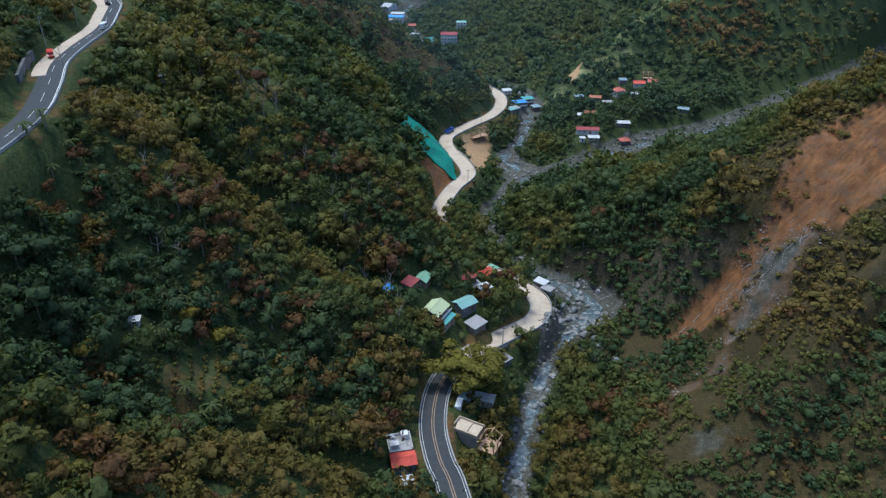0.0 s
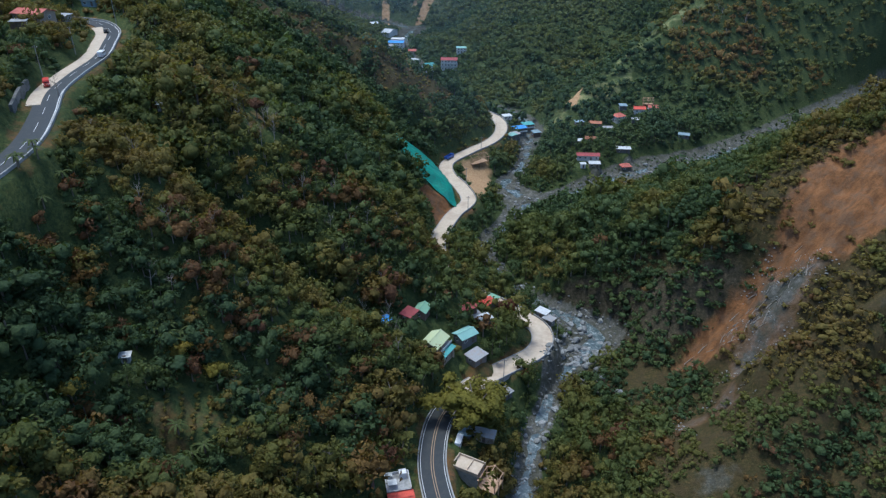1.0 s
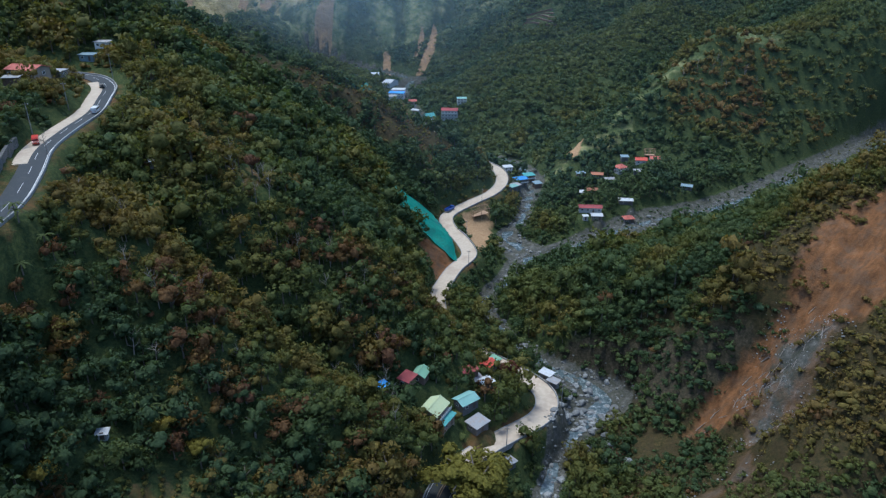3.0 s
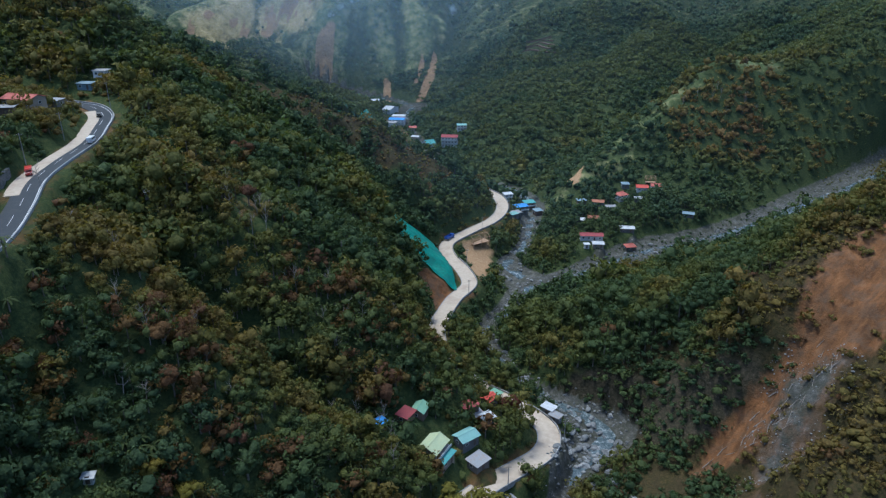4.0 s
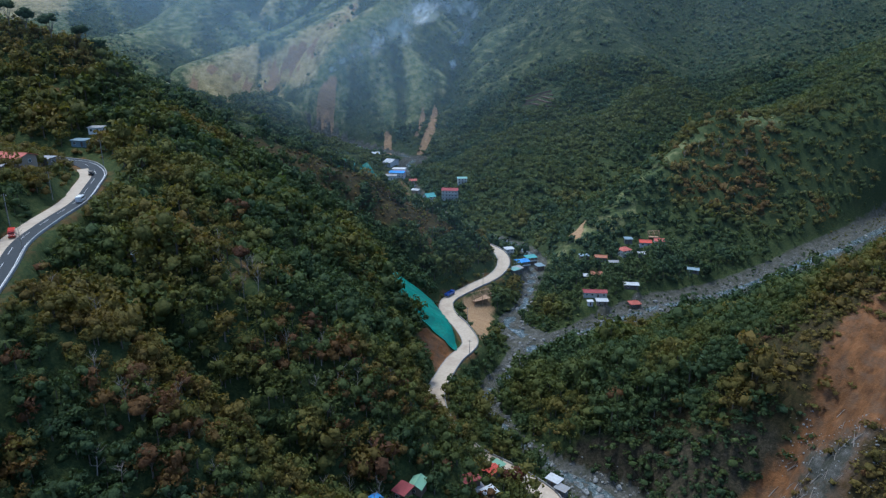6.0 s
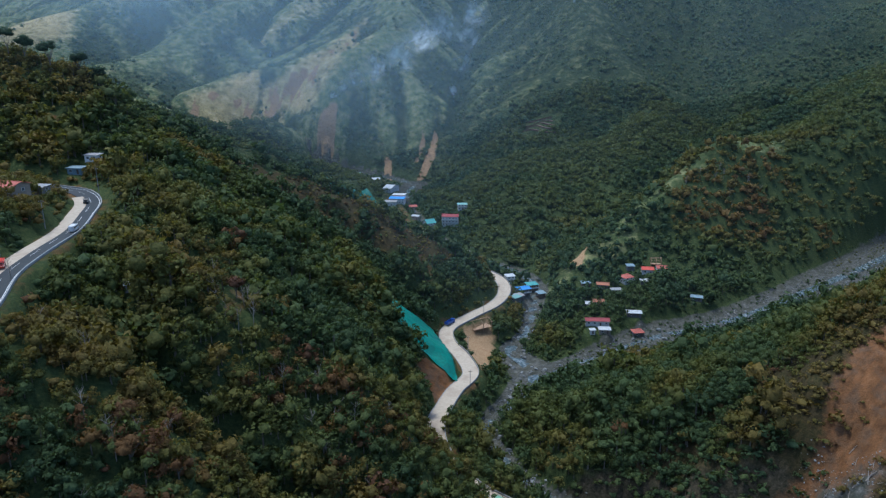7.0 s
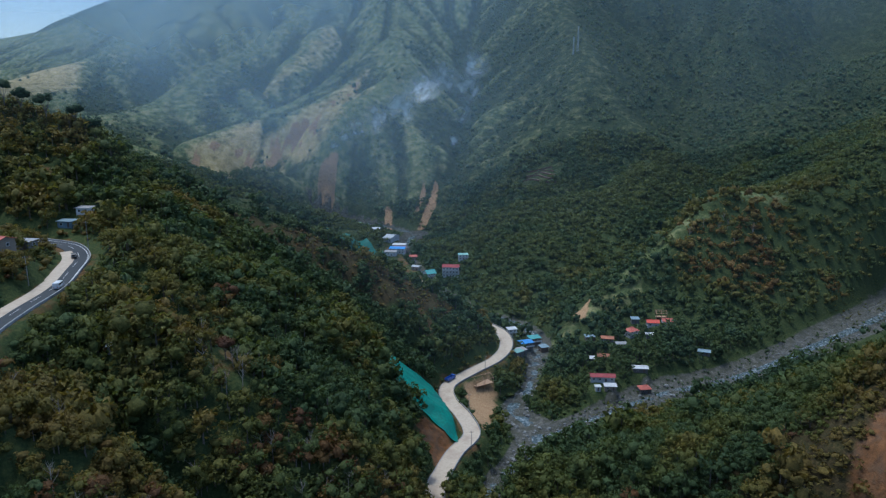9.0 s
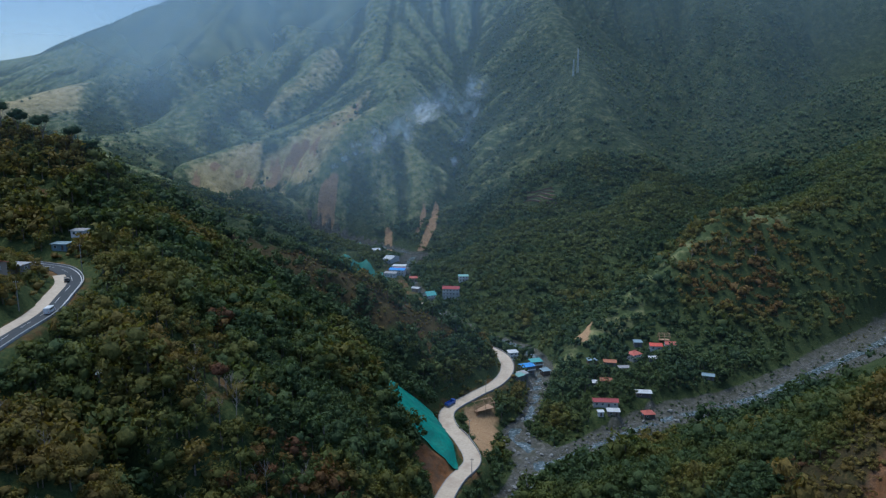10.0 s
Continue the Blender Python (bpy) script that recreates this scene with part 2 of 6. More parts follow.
# ---- the lie of the land: rivers, crests, spurs and gullies as breaklines ----
RIVER = [(8, -300, 1), (6, -60, 1), (12, 60, 1), (18, 110, 1), (21, 140, 1), (26, 161, 1), (32, 182, 1), (39, 201, 1), (47, 219, 1), (58, 231, 1), (64, 240, 1), (57, 252, 1),
         (45, 264, 1), (32, 281, 1), (23, 306, 1), (22, 325, 1), (36, 345, 1), (48, 364, 1), (47, 384, 1), (39, 405, 1), (51, 431, 1), (62, 480, 2), (68, 508, 2), (58, 542, 3),
         (28, 582, 3), (-2, 640, 3), (-24, 710, 4), (-40, 780, 4), (-44, 830, 5), (-36, 885, 5)]
RIVER_UP = [(-36, 885, 5), (-80, 930, 7), (-170, 985, 11), (-300, 1040, 18)]
TRIBUTARY = [(50, 368, 1), (73, 383, 2), (104, 404, 3), (134, 421, 4), (158, 430, 4), (190, 446, 5), (220, 466, 6), (262, 495, 8), (315, 532, 10), (385, 585, 13), (480, 650, 18), (620, 730, 28)]
ROAD = [(14, 20, 24), (10, 80, 24), (3, 122, 24), (-1, 135, 24), (-3, 150, 23), (-1, 167, 22), (5, 180, 20), (13, 191, 18), (24, 203, 15), (34, 213, 13), (38.5, 223, 12), (37, 233, 12), (26, 246, 12),
        (11, 260, 12), (0, 280, 13), (-3, 300, 14), (1, 317, 14), (6, 332, 14), (14, 349, 14), (10, 370, 14), (3, 388, 14), (3, 406, 14), (17, 424, 15), (32, 443, 15), (40, 463, 16), (39, 489, 16),
        (26, 516, 15), (8, 560, 13), (-18, 630, 12), (-44, 720, 11), (-66, 800, 10)]
UPPER_ROAD = [(-104, 60, 106), (-106, 120, 107), (-106, 158, 108), (-109, 178, 108), (-115, 198, 109), (-122, 218, 110), (-124, 237, 111), (-127, 262, 111), (-132, 282, 112), (-137, 298, 113), (-147, 311, 114), (-160, 319, 114),
              (-185, 322, 116), (-230, 318, 121)]
LEFT_HILL = [
    [(-9, 60, 26), (-60, 60, 62), (-92, 60, 100), (-160, 60, 125), (-300, 60, 170)],
    [(-8, 120, 25), (-26, 120, 37), (-50, 118, 51), (-77, 118, 65), (-97, 117, 98), (-160, 112, 122), (-300, 100, 170)],
    [(-12, 150, 26), (-22, 150, 32), (-34, 152, 41), (-55, 143, 55), (-84, 148, 71), (-98, 156, 96)],
    [(-16, 181, 38), (-29, 166, 48), (-49, 165, 57), (-67, 174, 79), (-83, 181, 87), (-97, 189, 100)],
    [(-18, 205, 36), (-32, 190, 46), (-46, 205, 59), (-60, 215, 71), (-75, 200, 80), (-95, 215, 97), (-112, 226, 107)],
    [(3, 255, 24), (-12, 239, 50), (-27, 244, 62), (-43, 231, 66), (-59, 240, 84), (-71, 241, 92), (-95, 237, 99), (-116, 240, 108)],
    [(-5, 285, 30), (-21, 291, 54), (-43, 289, 66), (-70, 285, 88), (-114, 292, 117)],
    [(-1, 345, 22), (-12, 345, 36), (-27, 340, 52), (-50, 335, 72), (-80, 330, 92), (-114, 335, 112), (-136, 345, 118)],
    [(-5, 410, 24), (-14, 410, 34), (-30, 410, 48), (-48, 427, 62)],
    [(-120, 245, 105), (-88, 213, 87), (-72, 206, 74), (-50, 200, 58)],
    [(-103, 203, 100), (-106, 226, 101), (-106, 250, 105), (-109, 268, 107), (-116, 284, 108)],
    [(31, 252, 12), (21, 266, 13), (12, 286, 13), (9, 304, 12)],
    [(-92, 190, 96), (-84, 191, 92)],
    [(-150, 260, 122), (-175, 285, 125), (-200, 250, 140), (-260, 230, 165)],
    [(-130, 190, 120), (-150, 160, 124), (-180, 180, 138)],
]
LEFT_HILL.append([(-10, 198, 31), (-3, 196, 27.5), (1, 193, 25.5), (8, 205, 24.3), (12, 198, 21), (18, 199, 16.5)])
LEFT_HILL.append([(6.8, 162, 19.5), (7.3, 150, 19.2), (13, 146, 15.5), (13, 163, 16.5)])
LEFT_HILL.append([(-9, 210, 31), (5, 216, 27), (16, 221, 22), (19, 236, 19), (22, 246, 15)])
LEFT_CREST = [(-460, 360, 215), (-330, 385, 184), (-216, 392, 162), (-204, 392, 160), (-177, 390, 152), (-166, 386, 141), (-136, 388, 126), (-124, 394, 117), (-105, 403, 105), (-77, 422, 90), (-32, 448, 65), (-2, 464, 45), (28, 479, 22)]
BEHIND_LEFT = [
    [(-20, 560, 24), (-60, 560, 40), (-130, 520, 72), (-230, 470, 130)],
    [(-60, 660, 20), (-110, 650, 34), (-170, 640, 50), (-300, 600, 120)],
    [(-165, 800, 44), (-240, 800, 66), (-400, 760, 150)],
    [(-56, 728, 6), (-72, 742, 5), (-94, 757, 6), (-120, 775, 8)],
    [(-64, 740, 21), (-82, 757, 32), (-106, 775, 35), (-131, 792, 37)],
    [(-110, 880, 16), (-200, 900, 24)],
]
RIGHT_NEAR = [
    [(33, 340, 8), (58, 299, 21), (81, 282, 36), (110, 285, 45), (126, 264, 63), (137, 257, 71), (155, 262, 80), (180, 278, 90), (230, 290, 112), (330, 300, 160)],
    [(76, 328, 20), (94, 342, 19), (132, 333, 31), (160, 345, 31), (185, 362, 31), (222, 379, 44), (290, 405, 68), (420, 460, 115)],
    [(128, 381, 6), (150, 386, 11), (174, 382, 20), (205, 386, 32), (230, 422, 29), (256, 422, 40)],
    [(50, 275, 12), (70, 262, 22), (86, 225, 19), (104, 228, 42), (120, 247, 59)],
    [(72, 215, 6), (94, 216, 13), (109, 220, 33), (123, 240, 60)],
    [(151, 238, 68), (133, 222, 55), (121, 207, 46), (107, 197, 30), (99, 188, 22), (94, 180, 16), (78, 178, 9), (62, 186, 5)],
    [(124, 198, 47), (136, 205, 53), (154, 215, 62), (175, 235, 76), (200, 255, 95)],
    [(106, 180, 33), (119, 190, 42), (147, 195, 52), (200, 205, 80)],
    [(60, 160, 8), (93, 159, 27), (136, 170, 42), (200, 170, 75)],
    [(50, 143, 5), (85, 145, 17), (119, 130, 26), (200, 120, 66)],
    [(40, 60, 5), (90, 60, 26), (200, 60, 80), (400, 80, 170)],
    [(170, 262, 84), (174, 250, 77)],
]
RIGHT_FAR = [
    [(80, 500, 10), (90, 503, 19), (110, 520, 29), (149, 550, 51), (182, 580, 68), (223, 610, 94), (259, 620, 95), (307, 640, 95), (383, 650, 104), (600, 690, 170)],
    [(100, 470, 14), (126, 490, 17), (146, 504, 22), (175, 527, 36), (222, 568, 62), (290, 596, 66), (380, 620, 80)],
    [(180, 480, 12), (240, 520, 22), (300, 560, 32)],
    [(91, 407, 12), (116, 414, 12), (140, 440, 12)],
    [(84, 440, 8), (100, 440, 13), (130, 465, 15), (180, 470, 16)],
    [(80, 556, 10), (105, 590, 15), (150, 630, 24), (200, 662, 35), (245, 702, 42)],
    [(45, 610, 10), (75, 650, 34), (119, 712, 47), (193, 700, 57), (222, 760, 66), (258, 840, 84)],
    [(15, 690, 12), (40, 715, 34), (51, 790, 44), (20, 800, 22)],
    [(10, 870, 12), (80, 860, 50), (160, 850, 70), (252, 880, 86)],
]
FAR_RIDGES = [
    [(-1900, 1500, 150), (-1500, 1900, 250), (-1295, 2100, 270), (-1187, 2100, 348), (-1085, 2100, 388), (-967, 2100, 434), (-802, 2100, 488), (-500, 2100, 610), (-299, 2100, 690), (312, 2000, 740), (909, 2000, 700), (1430, 1900, 640), (2200, 1700, 500)],
    [(80, 920, 70), (140, 1010, 128), (193, 1080, 184), (206, 1150, 236), (206, 1350, 304), (206, 1600, 419), (250, 1800, 560)],
    [(206, 1350, 304), (150, 1240, 226), (95, 1150, 160), (60, 1060, 106)],
    [(206, 1150, 236), (150, 1080, 160), (95, 1000, 100)],
    [(206, 1150, 236), (228, 1050, 168), (250, 960, 124), (258, 900, 92)],
    [(-830, 1280, 186), (-667, 1350, 208), (-560, 1600, 300), (-480, 1850, 420)],
    [(-521, 1080, 142), (-489, 1150, 148), (-455, 1230, 184), (-412, 1380, 253), (-367, 1500, 305), (-308, 1620, 363), (-252, 1750, 437)],
    [(-335, 1170, 135), (-324, 1280, 180), (-286, 1380, 232), (-232, 1520, 312), (-225, 1650, 391)],
    [(-360, 990, 83), (-317, 1050, 112), (-279, 1060, 107), (-224, 1120, 141), (-175, 1200, 184), (-147, 1280, 218), (-137, 1380, 253), (-182, 1600, 361)],
    [(-270, 940, 66), (-216, 965, 88), (-165, 995, 104), (-123, 1080, 157), (-59, 1200, 223), (-91, 1330, 260)],
    [(338, 930, 82), (447, 1060, 155), (554, 1150, 196), (678, 1250, 227), (802, 1350, 251)],
    [(493, 1280, 190), (664, 1500, 331), (786, 1700, 410)],
    [(374, 760, 98), (434, 800, 120), (505, 850, 137), (616, 950, 157)],
]
FAR_GULLIES = [
    [(-36, 900, 6), (-14, 960, 50), (10, 1080, 100), (40, 1250, 160), (65, 1400, 240), (60, 1650, 380)],
    [(100, 1060, 112), (130, 1150, 168), (175, 1290, 250)],
    [(-900, 1100, 60), (-1000, 1600, 150), (-1400, 1500, 110)],
    [(-565, 1230, 121), (-533, 1400, 164), (-470, 1560, 241), (-383, 1720, 319), (-334, 1900, 397)],
    [(-436, 1040, 99), (-401, 1150, 135), (-367, 1320, 190), (-323, 1450, 246), (-281, 1600, 320)],
    [(-376, 1100, 101), (-316, 1200, 134), (-253, 1310, 175), (-200, 1450, 241), (-196, 1600, 314)],
    [(-256, 985, 69), (-217, 1040, 107), (-163, 1120, 145), (-119, 1200, 184)],
    [(281, 800, 52), (302, 880, 76), (343, 980, 96), (369, 1120, 132), (385, 1280, 185), (414, 1500, 271)],
    [(371, 1010, 88), (463, 1150, 136), (617, 1310, 180), (796, 1500, 238)],
    [(355, 850, 84), (469, 950, 110), (618, 1100, 150)],
]
BEYOND = [[(-3500, 4600, 300), (0, 4600, 500), (3500, 4600, 300)], [(-3500, 800, 300), (-1500, 400, 260), (-1300, -400, 260), (-700, -900, 220), (0, -900, 60), (700, -900, 220), (1300, -400, 260), (1500, 500, 260), (3500, 800, 300)]]


def densify(line):
    pts = []
    for (ax, ay, az), (bx, by, bz) in zip(line, line[1:]):
        n = max(1, int(math.hypot(bx - ax, by - ay) / max(13, 0.05 * abs(ay))))
        pts += [(ax + (bx - ax) * k / n, ay + (by - ay) * k / n, az + (bz - az) * k / n) for k in range(n)]
    return pts + [line[-1]]


def along(line, x, y, reach=45.0):
    """Distance to a polyline (up to a reach), its height at the nearest place, and how far along it that is."""
    order = np.argsort(y, kind="stable") if len(y) > 1 else np.zeros(len(y), int)
    xs, ys = x[order], y[order]
    best, height, run = np.full(len(x), 1e9), np.zeros(len(x)), np.zeros(len(x))
    start = 0.0
    for (ax, ay, az), (bx, by, bz) in zip(line, line[1:]):
        dx, dy = bx - ax, by - ay
        length = math.hypot(dx, dy)
        i, j = np.searchsorted(ys, (min(ay, by) - reach, max(ay, by) + reach))
        if j > i:
            px, py = xs[i:j], ys[i:j]
            s = np.minimum(np.maximum(((px - ax) * dx + (py - ay) * dy) / length ** 2, 0), 1)
            d = np.hypot(px - ax - s * dx, py - ay - s * dy)
            near = d < best[i:j]
            best[i:j][near], height[i:j][near], run[i:j][near] = d[near], az + s[near] * (bz - az), start + s[near] * length
        start += length
    out = []
    for v in (best, height, run):
        w = np.empty(len(x))
        w[order] = v
        out.append(w)
    return out


def rounded(line, step=3.0):
    """A polyline smoothed through its corners (Catmull-Rom)."""
    p = np.array([line[0], *line, line[-1]], float)
    out = []
    for a, b, c, d in zip(p, p[1:], p[2:], p[3:]):
        n = max(2, int(np.linalg.norm((c - b)[:2]) / step))
        for k in range(n):
            t = k / n
            out.append(tuple(0.5 * (2 * b + (c - a) * t + (2 * a - 5 * b + 4 * c - d) * t * t + (3 * b - a - 3 * c + d) * t ** 3)))
    return out + [tuple(p[-1])]


GRID = np.random.default_rng(7).random((256, 256))


def value_noise(x, y):
    xi, yi = np.floor(x).astype(int), np.floor(y).astype(int)
    fx, fy = x - xi, y - yi
    fx, fy = fx * fx * fx * (fx * (fx * 6 - 15) + 10), fy * fy * fy * (fy * (fy * 6 - 15) + 10)
    g = lambda i, j: GRID[(xi + i) % 256, (yi + j) % 256]
    return (g(0, 0) * (1 - fx) + g(1, 0) * fx) * (1 - fy) + (g(0, 1) * (1 - fx) + g(1, 1) * fx) * fy


def fbm(x, y, octaves=4):
    total, size, norm = 0, 1.0, 0
    for k in range(octaves):
        total = total + size * value_noise(x * 2 ** k + 17.3 * k, y * 2 ** k + 5.1 * k)
        norm += size
        size *= 0.5
    return total / norm


def step(a, b, v):
    """0 up to a, 1 from b on (or the other way round), smooth between."""
    t = np.clip((v - a) / (b - a), 0, 1)
    return t * t * (3 - 2 * t)


CENTRES = np.array(sorted({(round(a, 2), round(b, 2)): (a, b, c) for line in
                           [RIVER, RIVER_UP, TRIBUTARY, ROAD, UPPER_ROAD, LEFT_CREST, *LEFT_HILL, *BEHIND_LEFT, *RIGHT_NEAR, *RIGHT_FAR, *FAR_RIDGES, *FAR_GULLIES, *BEYOND]
                           for a, b, c in densify(line)}.values()))
SOFT = 5.0
PAIR = np.sqrt((CENTRES[:, None, 0] - CENTRES[None, :, 0]) ** 2 + (CENTRES[:, None, 1] - CENTRES[None, :, 1]) ** 2 + SOFT ** 2)
SYSTEM = np.block([[PAIR - 1.5 * np.eye(len(CENTRES)), np.ones((len(CENTRES), 1))], [np.ones((1, len(CENTRES))), np.zeros((1, 1))]])
WEIGHTS = np.linalg.solve(SYSTEM, np.append(CENTRES[:, 2], 0))
ROAD_LINE, UPPER_LINE = rounded(ROAD), rounded(UPPER_ROAD)
RIVER_LINE, TRIB_LINE, RIVER_UP_LINE = rounded(RIVER, 4), rounded(TRIBUTARY, 6), rounded(RIVER_UP, 20)


def river_half(y):
    """Half the width of the stony river bed."""
    return 4.3 + 7 * np.exp(-((y - 240) / 20) ** 2) + 9 * np.exp(-((y - 375) / 26) ** 2) + 3 * step(440, 480, y) - 3 * step(540, 580, y) + 11 * step(780, 870, y)


def trib_half(y):
    return 10 + 5 * step(405, 440, y) + 4 * step(450, 560, y)


PADS = []  # level plots under houses: x, y, radius, height


def plain(x, y):
    """Height of the smooth surface through the breaklines."""
    shape = x.shape
    x, y = x.ravel(), y.ravel()
    z = np.empty(len(x))
    for k in range(0, len(x), 20000):
        a, b = x[k:k + 20000, None], y[k:k + 20000, None]
        z[k:k + 20000] = np.sqrt((a - CENTRES[:, 0]) ** 2 + (b - CENTRES[:, 1]) ** 2 + SOFT ** 2) @ WEIGHTS[:-1] + WEIGHTS[-1]
    return z.reshape(shape)


def carve(x0, x1, y0, y1, cell, strength, rounds, rough, least, most):
    """Running water cuts the slopes into gullies and ribs: what is cut or left standing at each place, and how much water gathers there."""
    gx, gy = np.meshgrid(np.arange(x0, x1, cell), np.arange(y0, y1, cell))
    first = plain(gx, gy)
    z = first + rough * (fbm(gx / (7 * cell), gy / (7 * cell), 4) - 0.5)
    rows, cols = z.shape
    number = np.arange(z.size).reshape(z.shape)
    for _ in range(rounds):
        wide, names = np.pad(z, 1, constant_values=1e9), np.pad(number, 1)
        steepest, receiver = np.zeros(z.shape), number.copy()
        for i, j in ((0, 1), (0, -1), (1, 0), (-1, 0), (1, 1), (1, -1), (-1, 1), (-1, -1)):
            fall = (z - wide[1 + i:1 + i + rows, 1 + j:1 + j + cols]) / math.hypot(i, j)
            better = fall > steepest
            steepest[better], receiver[better] = fall[better], names[1 + i:1 + i + rows, 1 + j:1 + j + cols][better]
        order, receiver, area = np.argsort(-z.ravel()).tolist(), receiver.ravel().tolist(), [1.0] * z.size
        for i in order:
            if receiver[i] != i:
                area[receiver[i]] += area[i]
        cut, level = (strength * np.sqrt(np.minimum(area, 600.0))).tolist(), z.ravel().tolist()
        for i in reversed(order):
            r = receiver[i]
            level[i] = (level[i] + cut[i] * level[r]) / (1 + cut[i])
        z = np.array(level).reshape(z.shape)
        z[1:-1, 1:-1] += 0.1 * (z[2:, 1:-1] + z[:-2, 1:-1] + z[1:-1, 2:] + z[1:-1, :-2] - 4 * z[1:-1, 1:-1])
    change = z - first
    mean = change.copy()
    for _ in range(60):
        wide = np.pad(mean, 1, mode="edge")
        mean = (wide[2:, 1:-1] + wide[:-2, 1:-1] + wide[1:-1, 2:] + wide[1:-1, :-2]) / 4
    change = np.clip(change - mean, least, most)
    edge = np.minimum.reduce([gx - x0, x1 - cell - gx, gy - y0, y1 - cell - gy])
    wet = np.log2(np.array(area)).reshape(z.shape)
    for _ in range(2):
        wide = np.pad(wet, 1, mode="edge")
        wet = (wide[2:, 1:-1] + wide[:-2, 1:-1] + wide[1:-1, 2:] + wide[1:-1, :-2] + 2 * wet) / 6
    return x0, y0, cell, change * step(0, 6 * cell, edge), wet


def sample(field, origin, x, y):
    """A value off a regular grid, between its points; 0 outside."""
    x0, y0, cell = origin
    u, v = (x - x0) / cell, (y - y0) / cell
    rows, cols = field.shape
    ok = (u >= 0) & (v >= 0) & (u < cols - 1) & (v < rows - 1)
    i, j = np.clip(u.astype(int), 0, cols - 2), np.clip(v.astype(int), 0, rows - 2)
    a, b = u - i, v - j
    return np.where(ok, (field[j, i] * (1 - a) + field[j, i + 1] * a) * (1 - b) + (field[j + 1, i] * (1 - a) + field[j + 1, i + 1] * a) * b, 0)


NEAR_CUT = carve(-300, 420, 40, 760, 4.0, 0.045, 14, 4.0, -9.0, 1.0)
FAR_CUT = carve(-1250, 1150, 700, 2250, 8.5, 0.045, 18, 14.0, -32.0, 22.0)


def gathered(x, y):
    """How wet a place is: 0 on the crests, 1 in the gullies."""
    near, far = sample(NEAR_CUT[4], NEAR_CUT[:3], x, y), sample(FAR_CUT[4], FAR_CUT[:3], x, y)
    return np.clip(np.where(y < 720, near, far) / 6.0, 0, 1)


def land(x, y):
    """Height of the bare ground."""
    x, y = np.asarray(x, float), np.asarray(y, float)
    shape = x.shape
    x, y = x.ravel(), y.ravel()
    z = plain(x, y)
    above = np.clip(z - 12, 0, None)
    far = step(560, 900, y)
    z += sample(NEAR_CUT[3], NEAR_CUT[:3], x, y) * np.minimum(above / 14, 1) + sample(FAR_CUT[3], FAR_CUT[:3], x, y) * np.minimum(above / 40, 1)
    z += far * np.minimum(above * 0.1, 9) * (fbm(x / 60, y / 60, 5) - 0.5)
    rill = 1 - np.abs(2 * fbm((0.57 * (x - 95) - 0.82 * (y - 205)) / 7 + 0.4 * fbm(x / 9, y / 9, 2), (0.82 * (x - 95) + 0.57 * (y - 205)) / 55, 3) - 1)
    z += step(78, 92, x) * step(275, 255, y) * step(150, 175, y) * 5.5 * (rill - 0.7)
    z += (1 - far) * np.minimum(above * 0.3, 5) * (fbm(x / 22, y / 22, 4) - 0.5) + (fbm(x / 5, y / 5, 2) - 0.5) * (0.9 + 2.6 * step(20, 40, above) * (1 - far))
    for line, half, sink in ((RIVER_LINE, river_half(y), 0.0), (TRIB_LINE, trib_half(y), 0.0), (RIVER_UP_LINE, 5 + 0 * y, 0.0)):
        d, h, _ = along(line, x, y)
        w = 1 - step(half * 0.75, half * 1.35 + 3, d)
        z = z * (1 - w) + w * (h - 0.4 + 1.6 * (fbm(x / 6, y / 6, 3) - 0.45) + 1.2 * step(0.25, 1, d / half))
    for line, half in ((ROAD_LINE, 4.6), (UPPER_LINE, 5.6)):
        d, h, _ = along(line, x, y)
        w = 1 - step(half, half + 4.5, d)
        z = z * (1 - w) + w * (h - 0.25)
    for a, b, r, h in PADS:
        i = (np.abs(x - a) < r + 4) & (np.abs(y - b) < r + 4)
        if i.any():
            w = 1 - step(r, r + 3.5, np.hypot(x[i] - a, y[i] - b))
            z[i] = z[i] * (1 - w) + w * h
    return z.reshape(shape)


def land_at(x, y):
    return float(land(np.array([x]), np.array([y]))[0])


# ---- building helpers ----
def mesh_of(name, verts, faces, mat, smooth=False):
    me = bpy.data.meshes.new(name)
    me.from_pydata([tuple(v) for v in verts], [], [tuple(f) for f in faces])
    me.materials.append(mat)
    if smooth:
        me.polygons.foreach_set("use_smooth", [True] * len(me.polygons))
    return me


def fast_mesh(name, verts, faces, mat, smooth=False, **attributes):
    """A mesh from arrays; faces all have the same number of corners. attributes: one float a vertex."""
    me = bpy.data.meshes.new(name)
    n, k = faces.shape
    me.vertices.add(len(verts))
    me.vertices.foreach_set("co", np.ascontiguousarray(verts, np.float32).ravel())
    me.loops.add(n * k)
    me.loops.foreach_set("vertex_index", np.ascontiguousarray(faces, np.int32).ravel())
    me.polygons.add(n)
    me.polygons.foreach_set("loop_start", np.arange(0, n * k, k, dtype=np.int32))
    me.polygons.foreach_set("use_smooth", np.full(n, smooth))
    me.materials.append(mat)
    for key, values in attributes.items():
        me.attributes.new(key, "FLOAT", "POINT").data.foreach_set("value", np.ascontiguousarray(values, np.float32))
    me.update(calc_edges=True)
    return me


def part(name, bm, material, parent, label=""):
    """Links a bmesh, or a ready mesh, as one object under a thing or a part."""
    me = bm
    if isinstance(bm, bmesh.types.BMesh):
        me = bpy.data.meshes.new(name)
        bm.to_mesh(me)
        bm.free()
        me.materials.append(material)
    ob = new(name, me)
    ob.parent = parent
    return tagged(ob, label)


